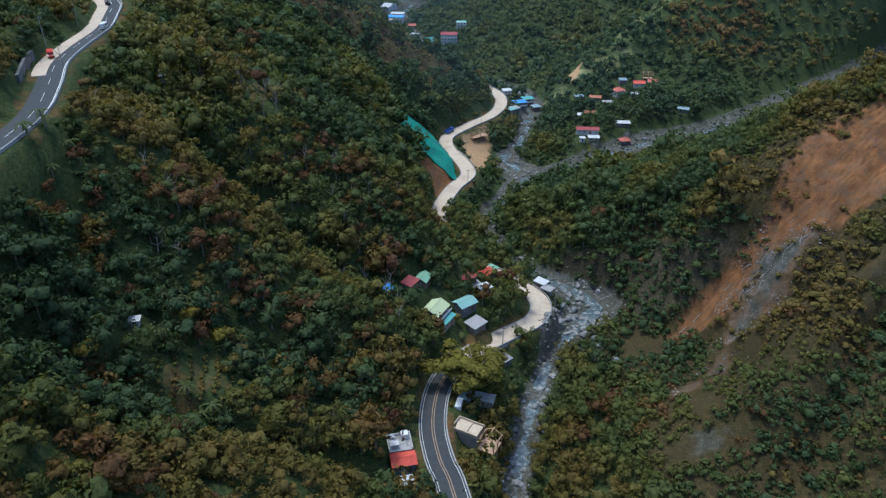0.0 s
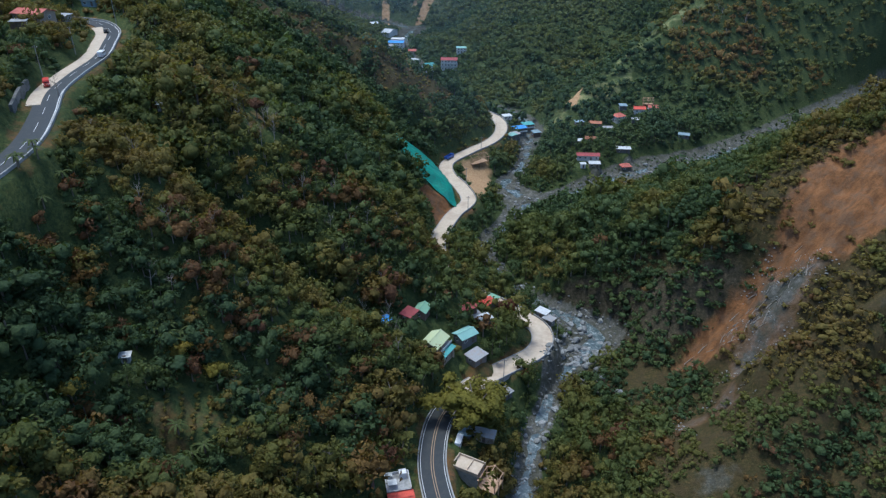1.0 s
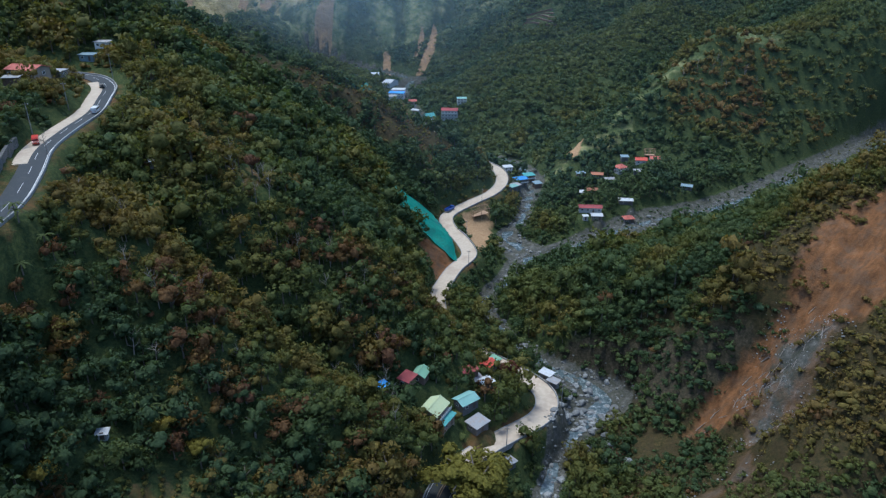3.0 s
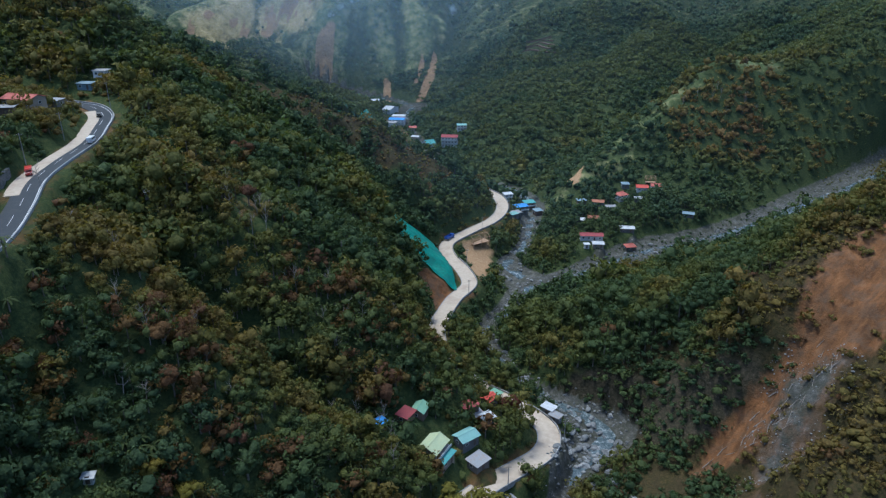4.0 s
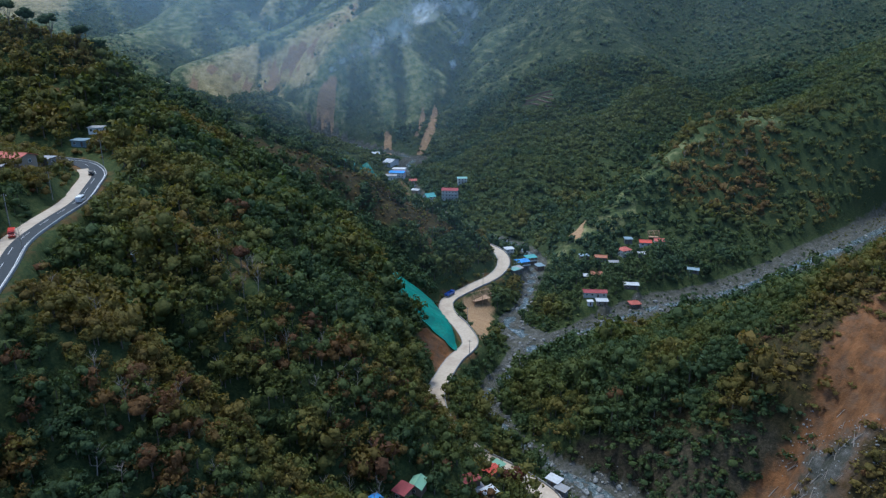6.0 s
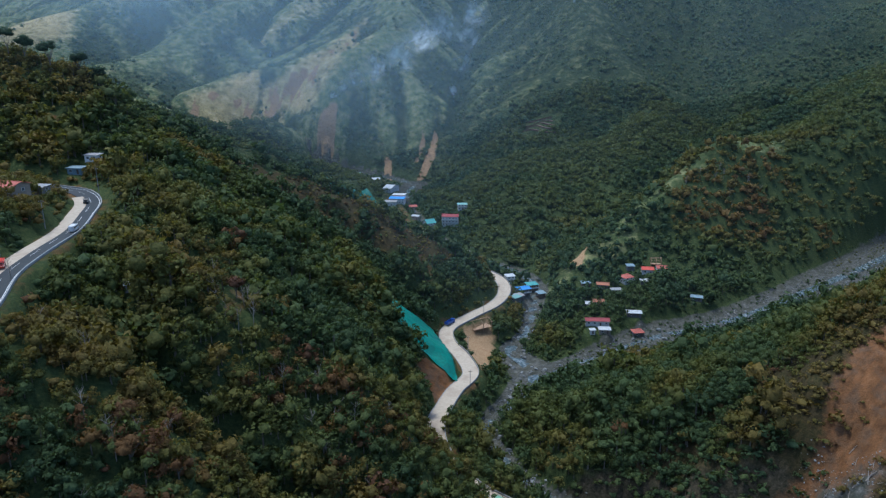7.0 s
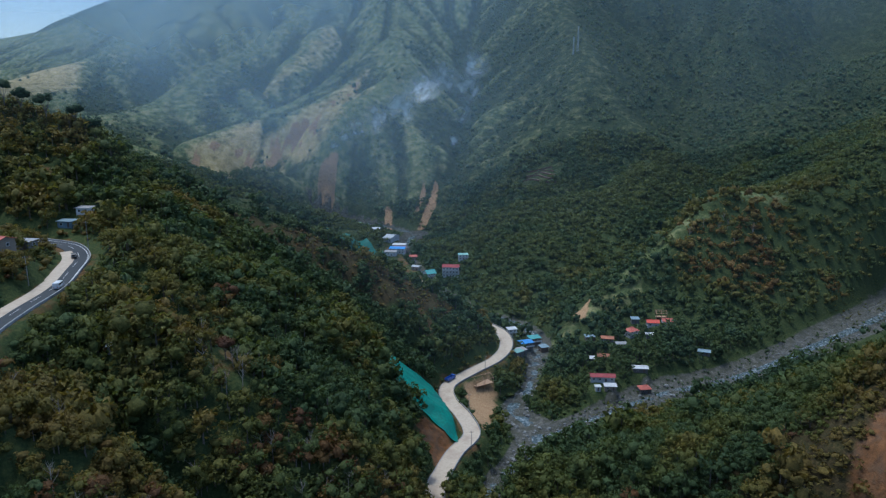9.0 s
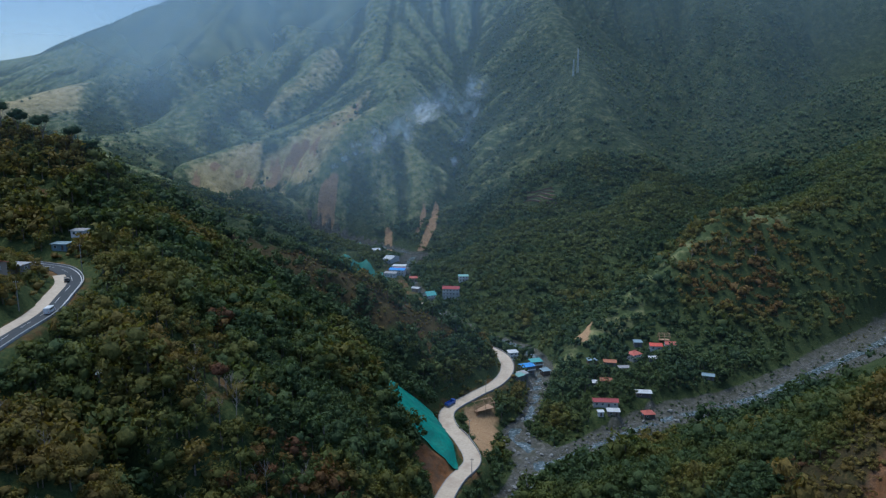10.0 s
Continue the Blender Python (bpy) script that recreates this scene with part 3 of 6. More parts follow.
def thing(name, m, label, category, group="", kind=""):
    ob = new(name)
    ob.matrix_world = m
    return tagged(ob, label, category, group, kind)


def box(bm, size, m, bevel=0.0):
    made = bmesh.ops.create_cube(bm, size=1, matrix=m @ Matrix.Diagonal((*size, 1)))["verts"]
    if bevel:
        bmesh.ops.bevel(bm, geom=list({e for v in made for e in v.link_edges}), offset=bevel, segments=2, affect="EDGES", profile=0.5)
    return made


def beam(bm, a, b, r, sides=6, r2=None):
    a, b = Vector(a), Vector(b)
    turn = (b - a).to_track_quat("Z", "Y").to_matrix().to_4x4()
    bmesh.ops.create_cone(bm, cap_ends=True, segments=sides, radius1=r, radius2=r if r2 is None else r2, depth=(b - a).length, matrix=Matrix.Translation((a + b) / 2) @ turn)


def ribbon(line, left, right, lift=0.0, skip=None, dash=None):
    """A strip along a line, from left to right of it in metres."""
    p = np.array(line)
    t = np.gradient(p[:, :2], axis=0)
    t /= np.linalg.norm(t, axis=1)[:, None]
    side = np.stack([t[:, 1], -t[:, 0]], 1)
    a, b = p.copy(), p.copy()
    a[:, :2] += side * left
    b[:, :2] += side * right
    a[:, 2] += lift
    b[:, 2] += lift
    n = len(p)
    faces = [(k, n + k, n + k + 1, k + 1) for k in range(n - 1) if dash is None or k % dash[1] < dash[0]]
    return np.vstack([a, b]), faces


def kerb(line, offset, width, height, base=0.0):
    """A solid low wall along a line."""
    p = np.array(line)
    t = np.gradient(p[:, :2], axis=0)
    t /= np.linalg.norm(t, axis=1)[:, None]
    side = np.stack([t[:, 1], -t[:, 0]], 1)
    rings = []
    for o, h in ((offset - width / 2, base), (offset - width / 2, height), (offset + width / 2, height), (offset + width / 2, base)):
        q = p.copy()
        q[:, :2] += side * o
        q[:, 2] += h
        rings.append(q)
    n = len(p)
    faces = [(j * n + k, j * n + k + 1, (j + 1) % 4 * n + k + 1, (j + 1) % 4 * n + k) for j in range(4) for k in range(n - 1)]
    return np.vstack(rings), faces + [(0, n, 2 * n, 3 * n), (4 * n - 1, 3 * n - 1, 2 * n - 1, n - 1)]


def inside(poly, x, y):
    """How deep inside a plan outline, in metres (negative outside)."""
    hit, d = np.zeros(x.shape, bool), np.full(x.shape, 1e9)
    for (ax, ay), (bx, by) in zip(poly, poly[1:] + poly[:1]):
        cross = ((ay > y) != (by > y)) & (x < (bx - ax) * (y - ay) / ((by - ay) or 1e-9) + ax)
        hit ^= cross
        s = np.clip(((x - ax) * (bx - ax) + (y - ay) * (by - ay)) / ((bx - ax) ** 2 + (by - ay) ** 2), 0, 1)
        d = np.minimum(d, np.hypot(x - ax - s * (bx - ax), y - ay - s * (by - ay)))
    return np.where(hit, d, -d)



KEEP_CLEAR = []  # plan circles in which nothing grows: x, y, radius


# ---- houses ----
def roof_bm(w, d, rise, style, over=0.55, thick=0.1):
    """A corrugated roof: ridge along x, thickness, overhang; its eaves at z = 0."""
    bm = bmesh.new()
    n = max(8, int((w + 2 * over) / 0.42) * 2)
    xs = [-(w / 2 + over) + (w + 2 * over) * k / n for k in range(n + 1)]
    if style == "shed":
        section = [(-(d / 2 + over), 0.0), (d / 2 + over, rise)]
    elif style == "flat":
        section = [(-(d / 2 + over), 0.05), (d / 2 + over, 0.25)]
    else:
        section = [(-(d / 2 + over), -over * rise / (d / 2)), (0, rise), (d / 2 + over, -over * rise / (d / 2))]
    rows = []
    for y, z in section:
        ends = 0.42 * rise if style == "hip" and y == 0 else 0
        rows.append([(bm.verts.new((x * ((w / 2 - d / 2 + 0.6) / (w / 2 + over) if ends else 1), y, z + 0.045 * (k % 2))), bm.verts.new((x * ((w / 2 - d / 2 + 0.6) / (w / 2 + over) if ends else 1), y, z - thick))) for k, x in enumerate(xs)])
    for a, b in zip(rows, rows[1:]):
        for k in range(n):
            bm.faces.new((a[k][0], a[k + 1][0], b[k + 1][0], b[k][0]))
            bm.faces.new((a[k][1], b[k][1], b[k + 1][1], a[k + 1][1]))
        for k in (0, n):
            bm.faces.new((a[k][0], b[k][0], b[k][1], a[k][1]))
    for row in (rows[0], rows[-1]):
        for k in range(n):
            bm.faces.new((row[k][0], row[k][1], row[k + 1][1], row[k + 1][0]))
    if style == "hip":
        for k in (0, n):
            bm.faces.new((rows[0][k][0], rows[1][k][0], rows[2][k][0]))
    bmesh.ops.recalc_face_normals(bm, faces=bm.faces)
    return bm


def wall_bm(w, d, h, rise, style, plinth):
    """The four walls of a house, gables included, with a footing sunk into the slope."""
    bm = bmesh.new()
    gable = style == "gable"
    shed = rise * d / (d + 1.1) if style == "shed" else 0
    for s in (-1, 1):
        box(bm, (w, 0.2, h + plinth + (shed if s > 0 else 0)), pose(0, s * (d / 2 - 0.1), (h - plinth + (shed if s > 0 else 0)) / 2))
        x = s * (w / 2 - 0.1)
        prof = [(-d / 2 + 0.2, -plinth), (d / 2 - 0.2, -plinth), (d / 2 - 0.2, h + shed), *([(0, h + rise * 0.94)] if gable else []), (-d / 2 + 0.2, h)]
        a = [bm.verts.new((x - 0.098, y, z)) for y, z in prof]
        b = [bm.verts.new((x + 0.098, y, z)) for y, z in prof]
        bm.faces.new(a[::-1])
        bm.faces.new(b)
        for k in range(len(prof)):
            bm.faces.new((a[k], a[(k + 1) % len(prof)], b[(k + 1) % len(prof)], b[k]))
    box(bm, (w - 0.4, d - 0.4, 0.2), pose(0, 0, -0.1))
    bmesh.ops.recalc_face_normals(bm, faces=bm.faces)
    return bm


def frame_mesh():
    bm = bmesh.new()
    for s in (-1, 1):
        box(bm, (0.1, 0.12, 1.2), pose(s * 0.6, 0, 0))
        box(bm, (1.1, 0.12, 0.1), pose(0, 0, s * 0.55))
    box(bm, (0.05, 0.1, 1.0), pose(0, 0, 0))
    me = bpy.data.meshes.new("window")
    bm.to_mesh(me)
    me.materials.append(WALLS["white"])
    return me


def slab_mesh(name, size, mat):
    bm = bmesh.new()
    box(bm, size, pose(0, 0, 0), 0.02)
    me = bpy.data.meshes.new(name)
    bm.to_mesh(me)
    me.materials.append(mat)
    return me


FRAME_MESH, PANE_MESH, DOOR_MESH = frame_mesh(), slab_mesh("pane", (1.1, 0.05, 1.0), GLASS_M), slab_mesh("door", (0.95, 0.1, 2.05), OLD_WOOD)


def house(x, y, w, d, h, turn, roof, wall, label, style="gable", pitch=24, storeys=1, lift=0.0, z=None, group=""):
    lie = land_at(x, y)
    base = z if z is not None else lie + 0.25 + lift * 0.5
    PADS.append((x, y, 0.5 * math.hypot(w, d) * 0.85, base - 0.3))
    plinth = 2.5
    ob = thing("house", pose(x, y, base, 0, 0, turn), label, "house", group)
    rise = math.tan(radians(pitch)) * (d / 2 if style in ("gable", "hip") else d * 0.45)
    part("wall", wall_bm(w, d, h, rise, style, plinth), WALLS[wall], ob)
    top = part("roof", roof_bm(w, d, rise, style), ROOFS[roof], ob, "corrugated " + roof + " metal roof")
    top.location = (0, 0, h + 0.12)
    if style in ("gable", "hip"):
        bm = bmesh.new()
        box(bm, (w + 1.1 if style == "gable" else w - d + 1.6, 0.45, 0.06), pose(0, 0, 0), 0.02)
        cap = part("ridge_cap", bm, ROOFS[roof], top)
        cap.location = (0, 0, rise + 0.06)
    per = h / storeys
    for k in range(storeys):
        count = max(1, int(w / 2.9))
        for i in range(count):
            at = -w / 2 + w * (i + 0.5) / count
            for side in (-1, 1):
                if k == 0 and side < 0 and i == count // 2:
                    part("door", DOOR_MESH, None, ob).location = (at, -d / 2 - 0.01, 1.03)
                    continue
                win = part("window", FRAME_MESH, None, ob)
                win.location = (at, side * (d / 2 + 0.02), k * per + per * 0.56)
                part("pane", PANE_MESH, None, win)
        for side in (-1, 1):
            win = part("window", FRAME_MESH, None, ob)
            win.location, win.rotation_euler = (side * (w / 2 + 0.02), 0.1 * d, k * per + per * 0.56), (0, 0, radians(90))
            part("pane", PANE_MESH, None, win)
        if k:
            bm = bmesh.new()
            box(bm, (w + 0.5, d + 1.6, 0.16), pose(0, -0.5, k * per), 0.02)
            part("balcony", bm, CONCRETE, ob)
            bm = bmesh.new()
            box(bm, (w + 0.5, 0.1, 0.8), pose(0, -d / 2 - 1.25, k * per + 0.48), 0.02)
            part("railing", bm, WALLS["white"], ob)
    KEEP_CLEAR.append((x, y, 0.5 * math.hypot(w, d) + 0.2))
    return ob


# houses on the slope above the bend
V = "houses above the bend"
house(-2.7, 195.5, 7.8, 6.1, 3.8, 62, "lime", "cream", "two-storey house with a pale lime metal roof on the slope", pitch=26, storeys=2, z=27.9, group=V)
house(0.4, 193.2, 7.0, 4.1, 3.1, 60, "teal", "cream", "low house under a teal metal roof beside the lime-roofed house", "shed", 14, z=26.0, group=V)
house(7.9, 205.0, 6.6, 4.9, 3.2, 38, "mint", "grey", "small house with a pale teal gabled roof among trees", pitch=20, z=24.6, group=V)
house(11.6, 198.0, 5.7, 4.5, 2.5, 45, "tin", "grey", "low house under patched white and grey tin sheets", "shed", 10, z=21.2, group=V)
house(-19.3, 198.0, 3.2, 2.6, 2.4, 40, "blue", "wood", "tiny shack under a blue roof among the trees", "shed", 8, z=36.0, group=V)
house(-7.3, 210.0, 4.9, 4.1, 3.4, 70, "green", "wood", "wooden house with a light green roof against the trees", pitch=28, z=31.6, group=V)
house(-11.6, 205.5, 4.9, 3.7, 2.5, 60, "maroon", "wood", "dark wooden shack with a rusty roof", "shed", 12, z=33.6, group=V)
house(16.9, 231.5, 4.5, 3.7, 3.1, 50, "red", "grey", "small house with a bright red metal roof", pitch=22, z=21.2, group=V)
house(19.5, 236.0, 4.1, 3.3, 3.1, 50, "green", "grey", "small shed with a green metal roof", "shed", 12, lift=1.0, group=V)
house(15.5, 217.5, 4.1, 3.3, 2.5, 35, "white", "grey", "shack under whitish tin sheets", "shed", 8, z=23.6, group=V)
house(12.2, 220.0, 3.7, 3.0, 2.3, 35, "tin", "wood", "wooden shack under weathered tin", "shed", 10, z=23.2, group=V)
house(9.6, 221.0, 5.3, 3.3, 2.5, 25, "maroon", "wood", "brown shack with a dark rusted roof", "shed", 10, z=26.0, group=V)
house(40.5, 239.5, 4.5, 3.0, 2.5, -42, "white", "grey", "narrow roadside hut with a white tin roof", "shed", 8, z=11.9, group=V)
house(42.5, 235.0, 3.8, 2.6, 2.3, -42, "tin", "grey", "roadside hut under grey tin sheets", "shed", 8, z=11.6, group=V)
house(21.6, 191.0, 3.4, 3.3, 2.5, 40, "tin", "grey", "grey roadside shed below the concrete road", "hip", 24, z=11.3, group=V)
house(17.8, 188.5, 3.0, 2.5, 2.3, 40, "white", "cream", "small white-roofed kiosk below the road", "shed", 8, z=11.4, group=V)
house(-10.6, 132.0, 5.9, 4.3, 3.1, 12, "red", "pale_blue", "house with a bright red metal roof and blue walls", pitch=14, z=23.8, group=V)
house(-9.4, 125.2, 2.6, 2.3, 2.2, 12, "white", "grey", "small shed with a white roof beside the red-roofed house", "shed", 6, z=24.0, group=V)
house(12.8, 163.0, 5.7, 2.8, 2.5, -16, "tin", "cream", "long low roadside stall under patched tin", "shed", 8, z=18.0, group=V)
house(6.8, 162.0, 3.0, 3.3, 2.5, -10, "slate", "grey", "dark roadside stall below the big tree", "shed", 8, z=19.8, group=V)

# hamlet between the two rivers
V = "houses of the hamlet between the rivers"
house(92.0, 419.2, 13.6, 5.1, 3.1, -4, "maroon", "white", "long white house with a dark red roof", pitch=20, lift=0.5, group=V)
house(95.0, 412.0, 6.4, 3.9, 2.5, -4, "white", "cream", "low house with a white metal roof", "shed", 8, group=V)
house(87.5, 410.0, 2.8, 2.3, 2.5, 5, "white", "white", "small white hut beside the hamlet", "shed", 8, group=V)
house(117.0, 420.0, 6.0, 5.1, 2.9, 8, "salmon", "grey", "house with a faded red roof near the gravel bed", "hip", 26, group=V)
house(118.0, 434.4, 8.4, 4.7, 2.5, -6, "white", "grey", "house with a broad white metal roof", pitch=12, lift=0.6, group=V)
house(91.0, 450.4, 5.2, 3.9, 2.5, -10, "white", "grey", "small house with a white roof", "shed", 10, lift=0.6, group=V)
house(99.0, 448.8, 6.4, 4.7, 2.5, -8, "rust", "cream", "house with a rust-brown roof", pitch=20, lift=0.5, group=V)
house(107.0, 473.6, 7.6, 5.1, 2.7, -12, "rust", "grey", "house with an orange-brown roof", pitch=18, lift=0.8, group=V)
house(124.5, 480.8, 7.2, 6.2, 4.4, 28, "salmon", "white", "two-storey white house with a red hipped roof", "hip", 28, 2, lift=0.8, group=V)
house(136.0, 477.6, 5.2, 3.9, 2.5, -4, "white", "grey", "low house with a white flat roof", "shed", 6, lift=0.6, group=V)
house(142.0, 493.0, 7.6, 5.5, 3.4, -6, "red", "white", "house with a vivid red roof and white front", pitch=22, lift=1.0, group=V)
house(152.0, 494.0, 6.4, 5.5, 3.4, -6, "salmon", "white", "house with a red gabled roof", pitch=22, lift=1.0, group=V)
house(131.0, 497.0, 4.8, 4.7, 3.1, -2, "slate", "grey", "grey unpainted concrete house in the hamlet", "flat", 8, lift=0.8, group=V)
house(97.0, 480.8, 5.6, 3.9, 2.4, 8, "slate", "wood", "dark shed at the foot of the slope", "shed", 10, group=V)
house(114.0, 464.8, 6.4, 3.5, 2.2, 4, "tin", "grey", "low grey tin-roofed shed", "shed", 8, group=V)
house(165.0, 458.4, 6.8, 4.7, 2.4, -20, "slate", "grey", "low house with a slate-grey roof among trees", pitch=16, group=V)

# houses beyond the end of the dusty road
V = "houses along the far bend of the road"
house(55.0, 486.0, 8.5, 6.4, 5.0, 22, "blue", "grey", "tall house with a bright blue roof", pitch=12, storeys=2, lift=3.0, group=V)
house(63.0, 502.0, 7.6, 5.6, 4.5, 18, "teal", "wood", "house with a teal roof and brown walls", "shed", 8, 2, lift=2.5, group=V)
house(47.5, 505.0, 6.0, 4.8, 4.9, 15, "white", "white", "narrow white two-storey house", "flat", 8, 2, lift=2.0, group=V)
house(50.0, 470.0, 6.8, 4.8, 3.6, 30, "tin", "grey", "weathered house with a patched grey roof", "shed", 8, lift=2.0, group=V)
house(47.5, 460.0, 5.5, 4.0, 3.1, 38, "mint", "grey", "shack with pale green and white tin sheets", "shed", 10, lift=2.0, group=V)
house(68.0, 490.0, 5.1, 4.8, 3.2, 20, "slate", "wood", "dark house behind the blue roof", "shed", 8, lift=1.5, group=V)

# far village
V = "houses of the far village"
house(-62.0, 826.0, 10.0, 22.0, 5.0, -22, "white", "white", "long hall with a shining white roof", "gable", 12, lift=1.0, group=V)
house(-50.0, 786.0, 14.0, 9.0, 6.0, -8, "white", "white", "white two-storey house in the far village", "flat", 8, 2, lift=1.0, group=V)
house(-49.0, 770.0, 13.0, 8.0, 5.0, -10, "salmon", "white", "house with a faded pink roof", "shed", 8, 2, lift=1.0, group=V)
house(-50.0, 755.0, 16.0, 9.0, 5.0, -6, "blue", "white", "house with a blue roof in the far village", "shed", 8, 2, lift=1.0, group=V)
house(-34.0, 752.0, 9.0, 7.0, 4.0, 10, "salmon", "cream", "small house with a reddish roof", pitch=20, group=V)
house(-56.0, 742.0, 12.0, 7.0, 4.0, -8, "tin", "white", "house with a grey tin roof", "shed", 8, group=V)
house(-85.0, 870.0, 14.0, 9.0, 4.0, 10, "white", "white", "low house with a bright white roof", "shed", 8, lift=1.0, group=V)
house(-112.0, 890.0, 14.0, 9.0, 4.0, 10, "green", "white", "house with a pale green roof", "shed", 8, lift=1.0, group=V)
house(6.0, 672.0, 15.0, 10.0, 9.6, -6, "maroon", "white", "three-storey white house with balconies and a dark red roof", "gable", 16, 3, lift=1.5, group=V)
house(-14.0, 676.0, 9.0, 10.0, 5.0, 26, "teal", "white", "white house with a teal gabled roof", pitch=28, storeys=2, lift=2.5, group=V)
house(-27.0, 684.0, 7.0, 6.0, 3.4, -20, "white", "cream", "small house with a white roof", pitch=14, lift=1.5, group=V)
house(18.0, 700.0, 9.0, 7.0, 5.0, 4, "mint", "white", "house with a light green roof on the slope", "flat", 8, 2, lift=1.0, group=V)

# houses beside the hill road
V = "houses beside the hill road"
house(-152.0, 272.0, 12.0, 8.0, 3.6, -14, "salmon", "cream", "long house with a salmon-red metal roof beside the hill road", "gable", 16, lift=0.6, group=V)
house(-152.0, 290.0, 7.0, 4.5, 2.8, -10, "tin", "grey", "low shed with a grey tin roof beside the hill road", "shed", 8, group=V)
house(-150.0, 258.0, 5.0, 3.6, 2.4, 10, "tin", "wood", "small shed under pale tin sheets", "shed", 8, group=V)
house(-160.0, 334.0, 6.5, 4.0, 2.6, -6, "slate", "pale_blue", "house with a blue-grey roof on the hillside", "shed", 10, lift=0.8, group=V)
house(-156.0, 342.0, 6.0, 4.0, 2.6, -6, "tin", "white", "house with a white front on the hillside", "shed", 10, lift=0.8, group=V)
house(-76.0, 138.5, 1.9, 1.5, 1.6, 10, "white", "white", "tiny white hut among the trees above the terraced field", "shed", 8)
house(-96.0, 236.0, 3.0, 2.4, 2.2, 20, "white", "grey", "tiny hut with a pale roof among the trees", "shed", 8)


# ---- ground cover, in plan ----
SLIDE = [(174, 262), (150, 256), (137, 249), (127, 239), (119, 228), (110, 224), (103, 222), (93, 218), (85, 208), (95, 204), (107, 206), (115, 212), (124, 212), (134, 212), (156, 216), (190, 240)]
SCREE = [(119, 228), (126, 216), (134, 212), (124, 202), (114, 192), (101, 189), (97, 180), (78, 170), (74, 177), (93, 186), (104, 206), (111, 218)]
BARE = [[(146, 195), (127, 188), (119, 186), (142, 185)], [(92, 151), (78, 154), (66, 152), (67, 143), (83, 143)], [(165, 225), (150, 212), (160, 208), (185, 222)]]
CLIFF = [(48, 268), (56, 271), (76, 257), (93, 239), (108, 232), (116, 225), (108, 221), (95, 218), (75, 221), (70, 246)]
NET_FOOT = [(-12, 336), (2, 346), (7, 330), (4, 306), (-5, 322), (-14, 320)]
VERGE = [(10, 410), (28, 428), (33, 414), (26, 372), (20, 352), (14, 376)]
TAN = [[(-148, 1008), (-172, 1004), (-180, 989), (-152, 980)], [(-14, 998), (-5, 985), (-12, 935), (-26, 901), (-36, 900), (-22, 949)], [(-30, 985), (-26, 980), (-34, 935), (-40, 935)], [(-80, 960), (-71, 954), (-67, 900), (-78, 905)],
       [(-312, 1064), (-302, 1072), (-292, 1074), (-308, 1058)], [(108, 535), (99, 520), (89, 512), (98, 502)]]
# dry grass on far ridges, painted bright where sunlight falls
LIT_GRASS = [[(-369, 1012), (-357, 1035), (-325, 1080), (-284, 1085), (-221, 1112), (-174, 1193), (-142, 1236), (-150, 1060), (-184, 1030), (-240, 1055), (-262, 942), (-310, 950)],
         [(-336, 1319), (-273, 1426), (-244, 1595), (-195, 1570), (-240, 1406), (-300, 1285)],
         [(-920, 1270), (-800, 1335), (-702, 1425), (-652, 1335), (-718, 1262), (-820, 1240)]]
FIELD = [(-70, 128), (-57, 142), (-49, 128), (-63, 117)]
FLANK = [(-122, 412), (-84, 444), (-34, 472), (-2, 486), (10, 466), (-12, 440), (-40, 424), (-66, 414), (-96, 396)]
SPUR = RIGHT_FAR[0][:8]
CLEARINGS = [[(-192, 366), (-180, 367), (-176, 360), (-190, 357)], [(-72, 252), (-65, 262), (-61, 240), (-69, 236)], [(-20, 450), (-6, 440), (-2, 420), (-12, 425)]]


def spread(poly, x, y, soft):
    return step(-soft, soft, inside(poly, x, y))


def axis(low, high, fine, near, far, grow, until):
    """Steps of `fine` metres from low to high, growing outwards to near and far."""
    mid, out = list(np.arange(low, high + 0.1, fine)), []
    a, s = low, fine
    while a > near:
        s *= grow if a > -620 else 1.2
        a -= s
        out.append(a)
    a, s, up = high, fine, []
    while a < far:
        s *= grow if a < until else 1.2
        a += s
        up.append(a)
    return np.array(out[::-1] + mid + up)


GX, GY = axis(-190, 230, 2.1, -3600, 3600, 1.02, 760), axis(100, 490, 2.1, -900, 4700, 1.01, 1750)
MX, MY = np.meshgrid(GX, GY)
MZ = land(MX, MY)


def lie(x, y):
    """Height of the finished ground, off its mesh."""
    x, y = np.asarray(x, float), np.asarray(y, float)
    i, j = np.clip(np.searchsorted(GX, x) - 1, 0, len(GX) - 2), np.clip(np.searchsorted(GY, y) - 1, 0, len(GY) - 2)
    a, b = (x - GX[i]) / (GX[i + 1] - GX[i]), (y - GY[j]) / (GY[j + 1] - GY[j])
    return (MZ[j, i] * (1 - a) + MZ[j, i + 1] * a) * (1 - b) + (MZ[j + 1, i] * (1 - a) + MZ[j + 1, i + 1] * a) * b


def lie_at(x, y):
    return float(lie(x, y))


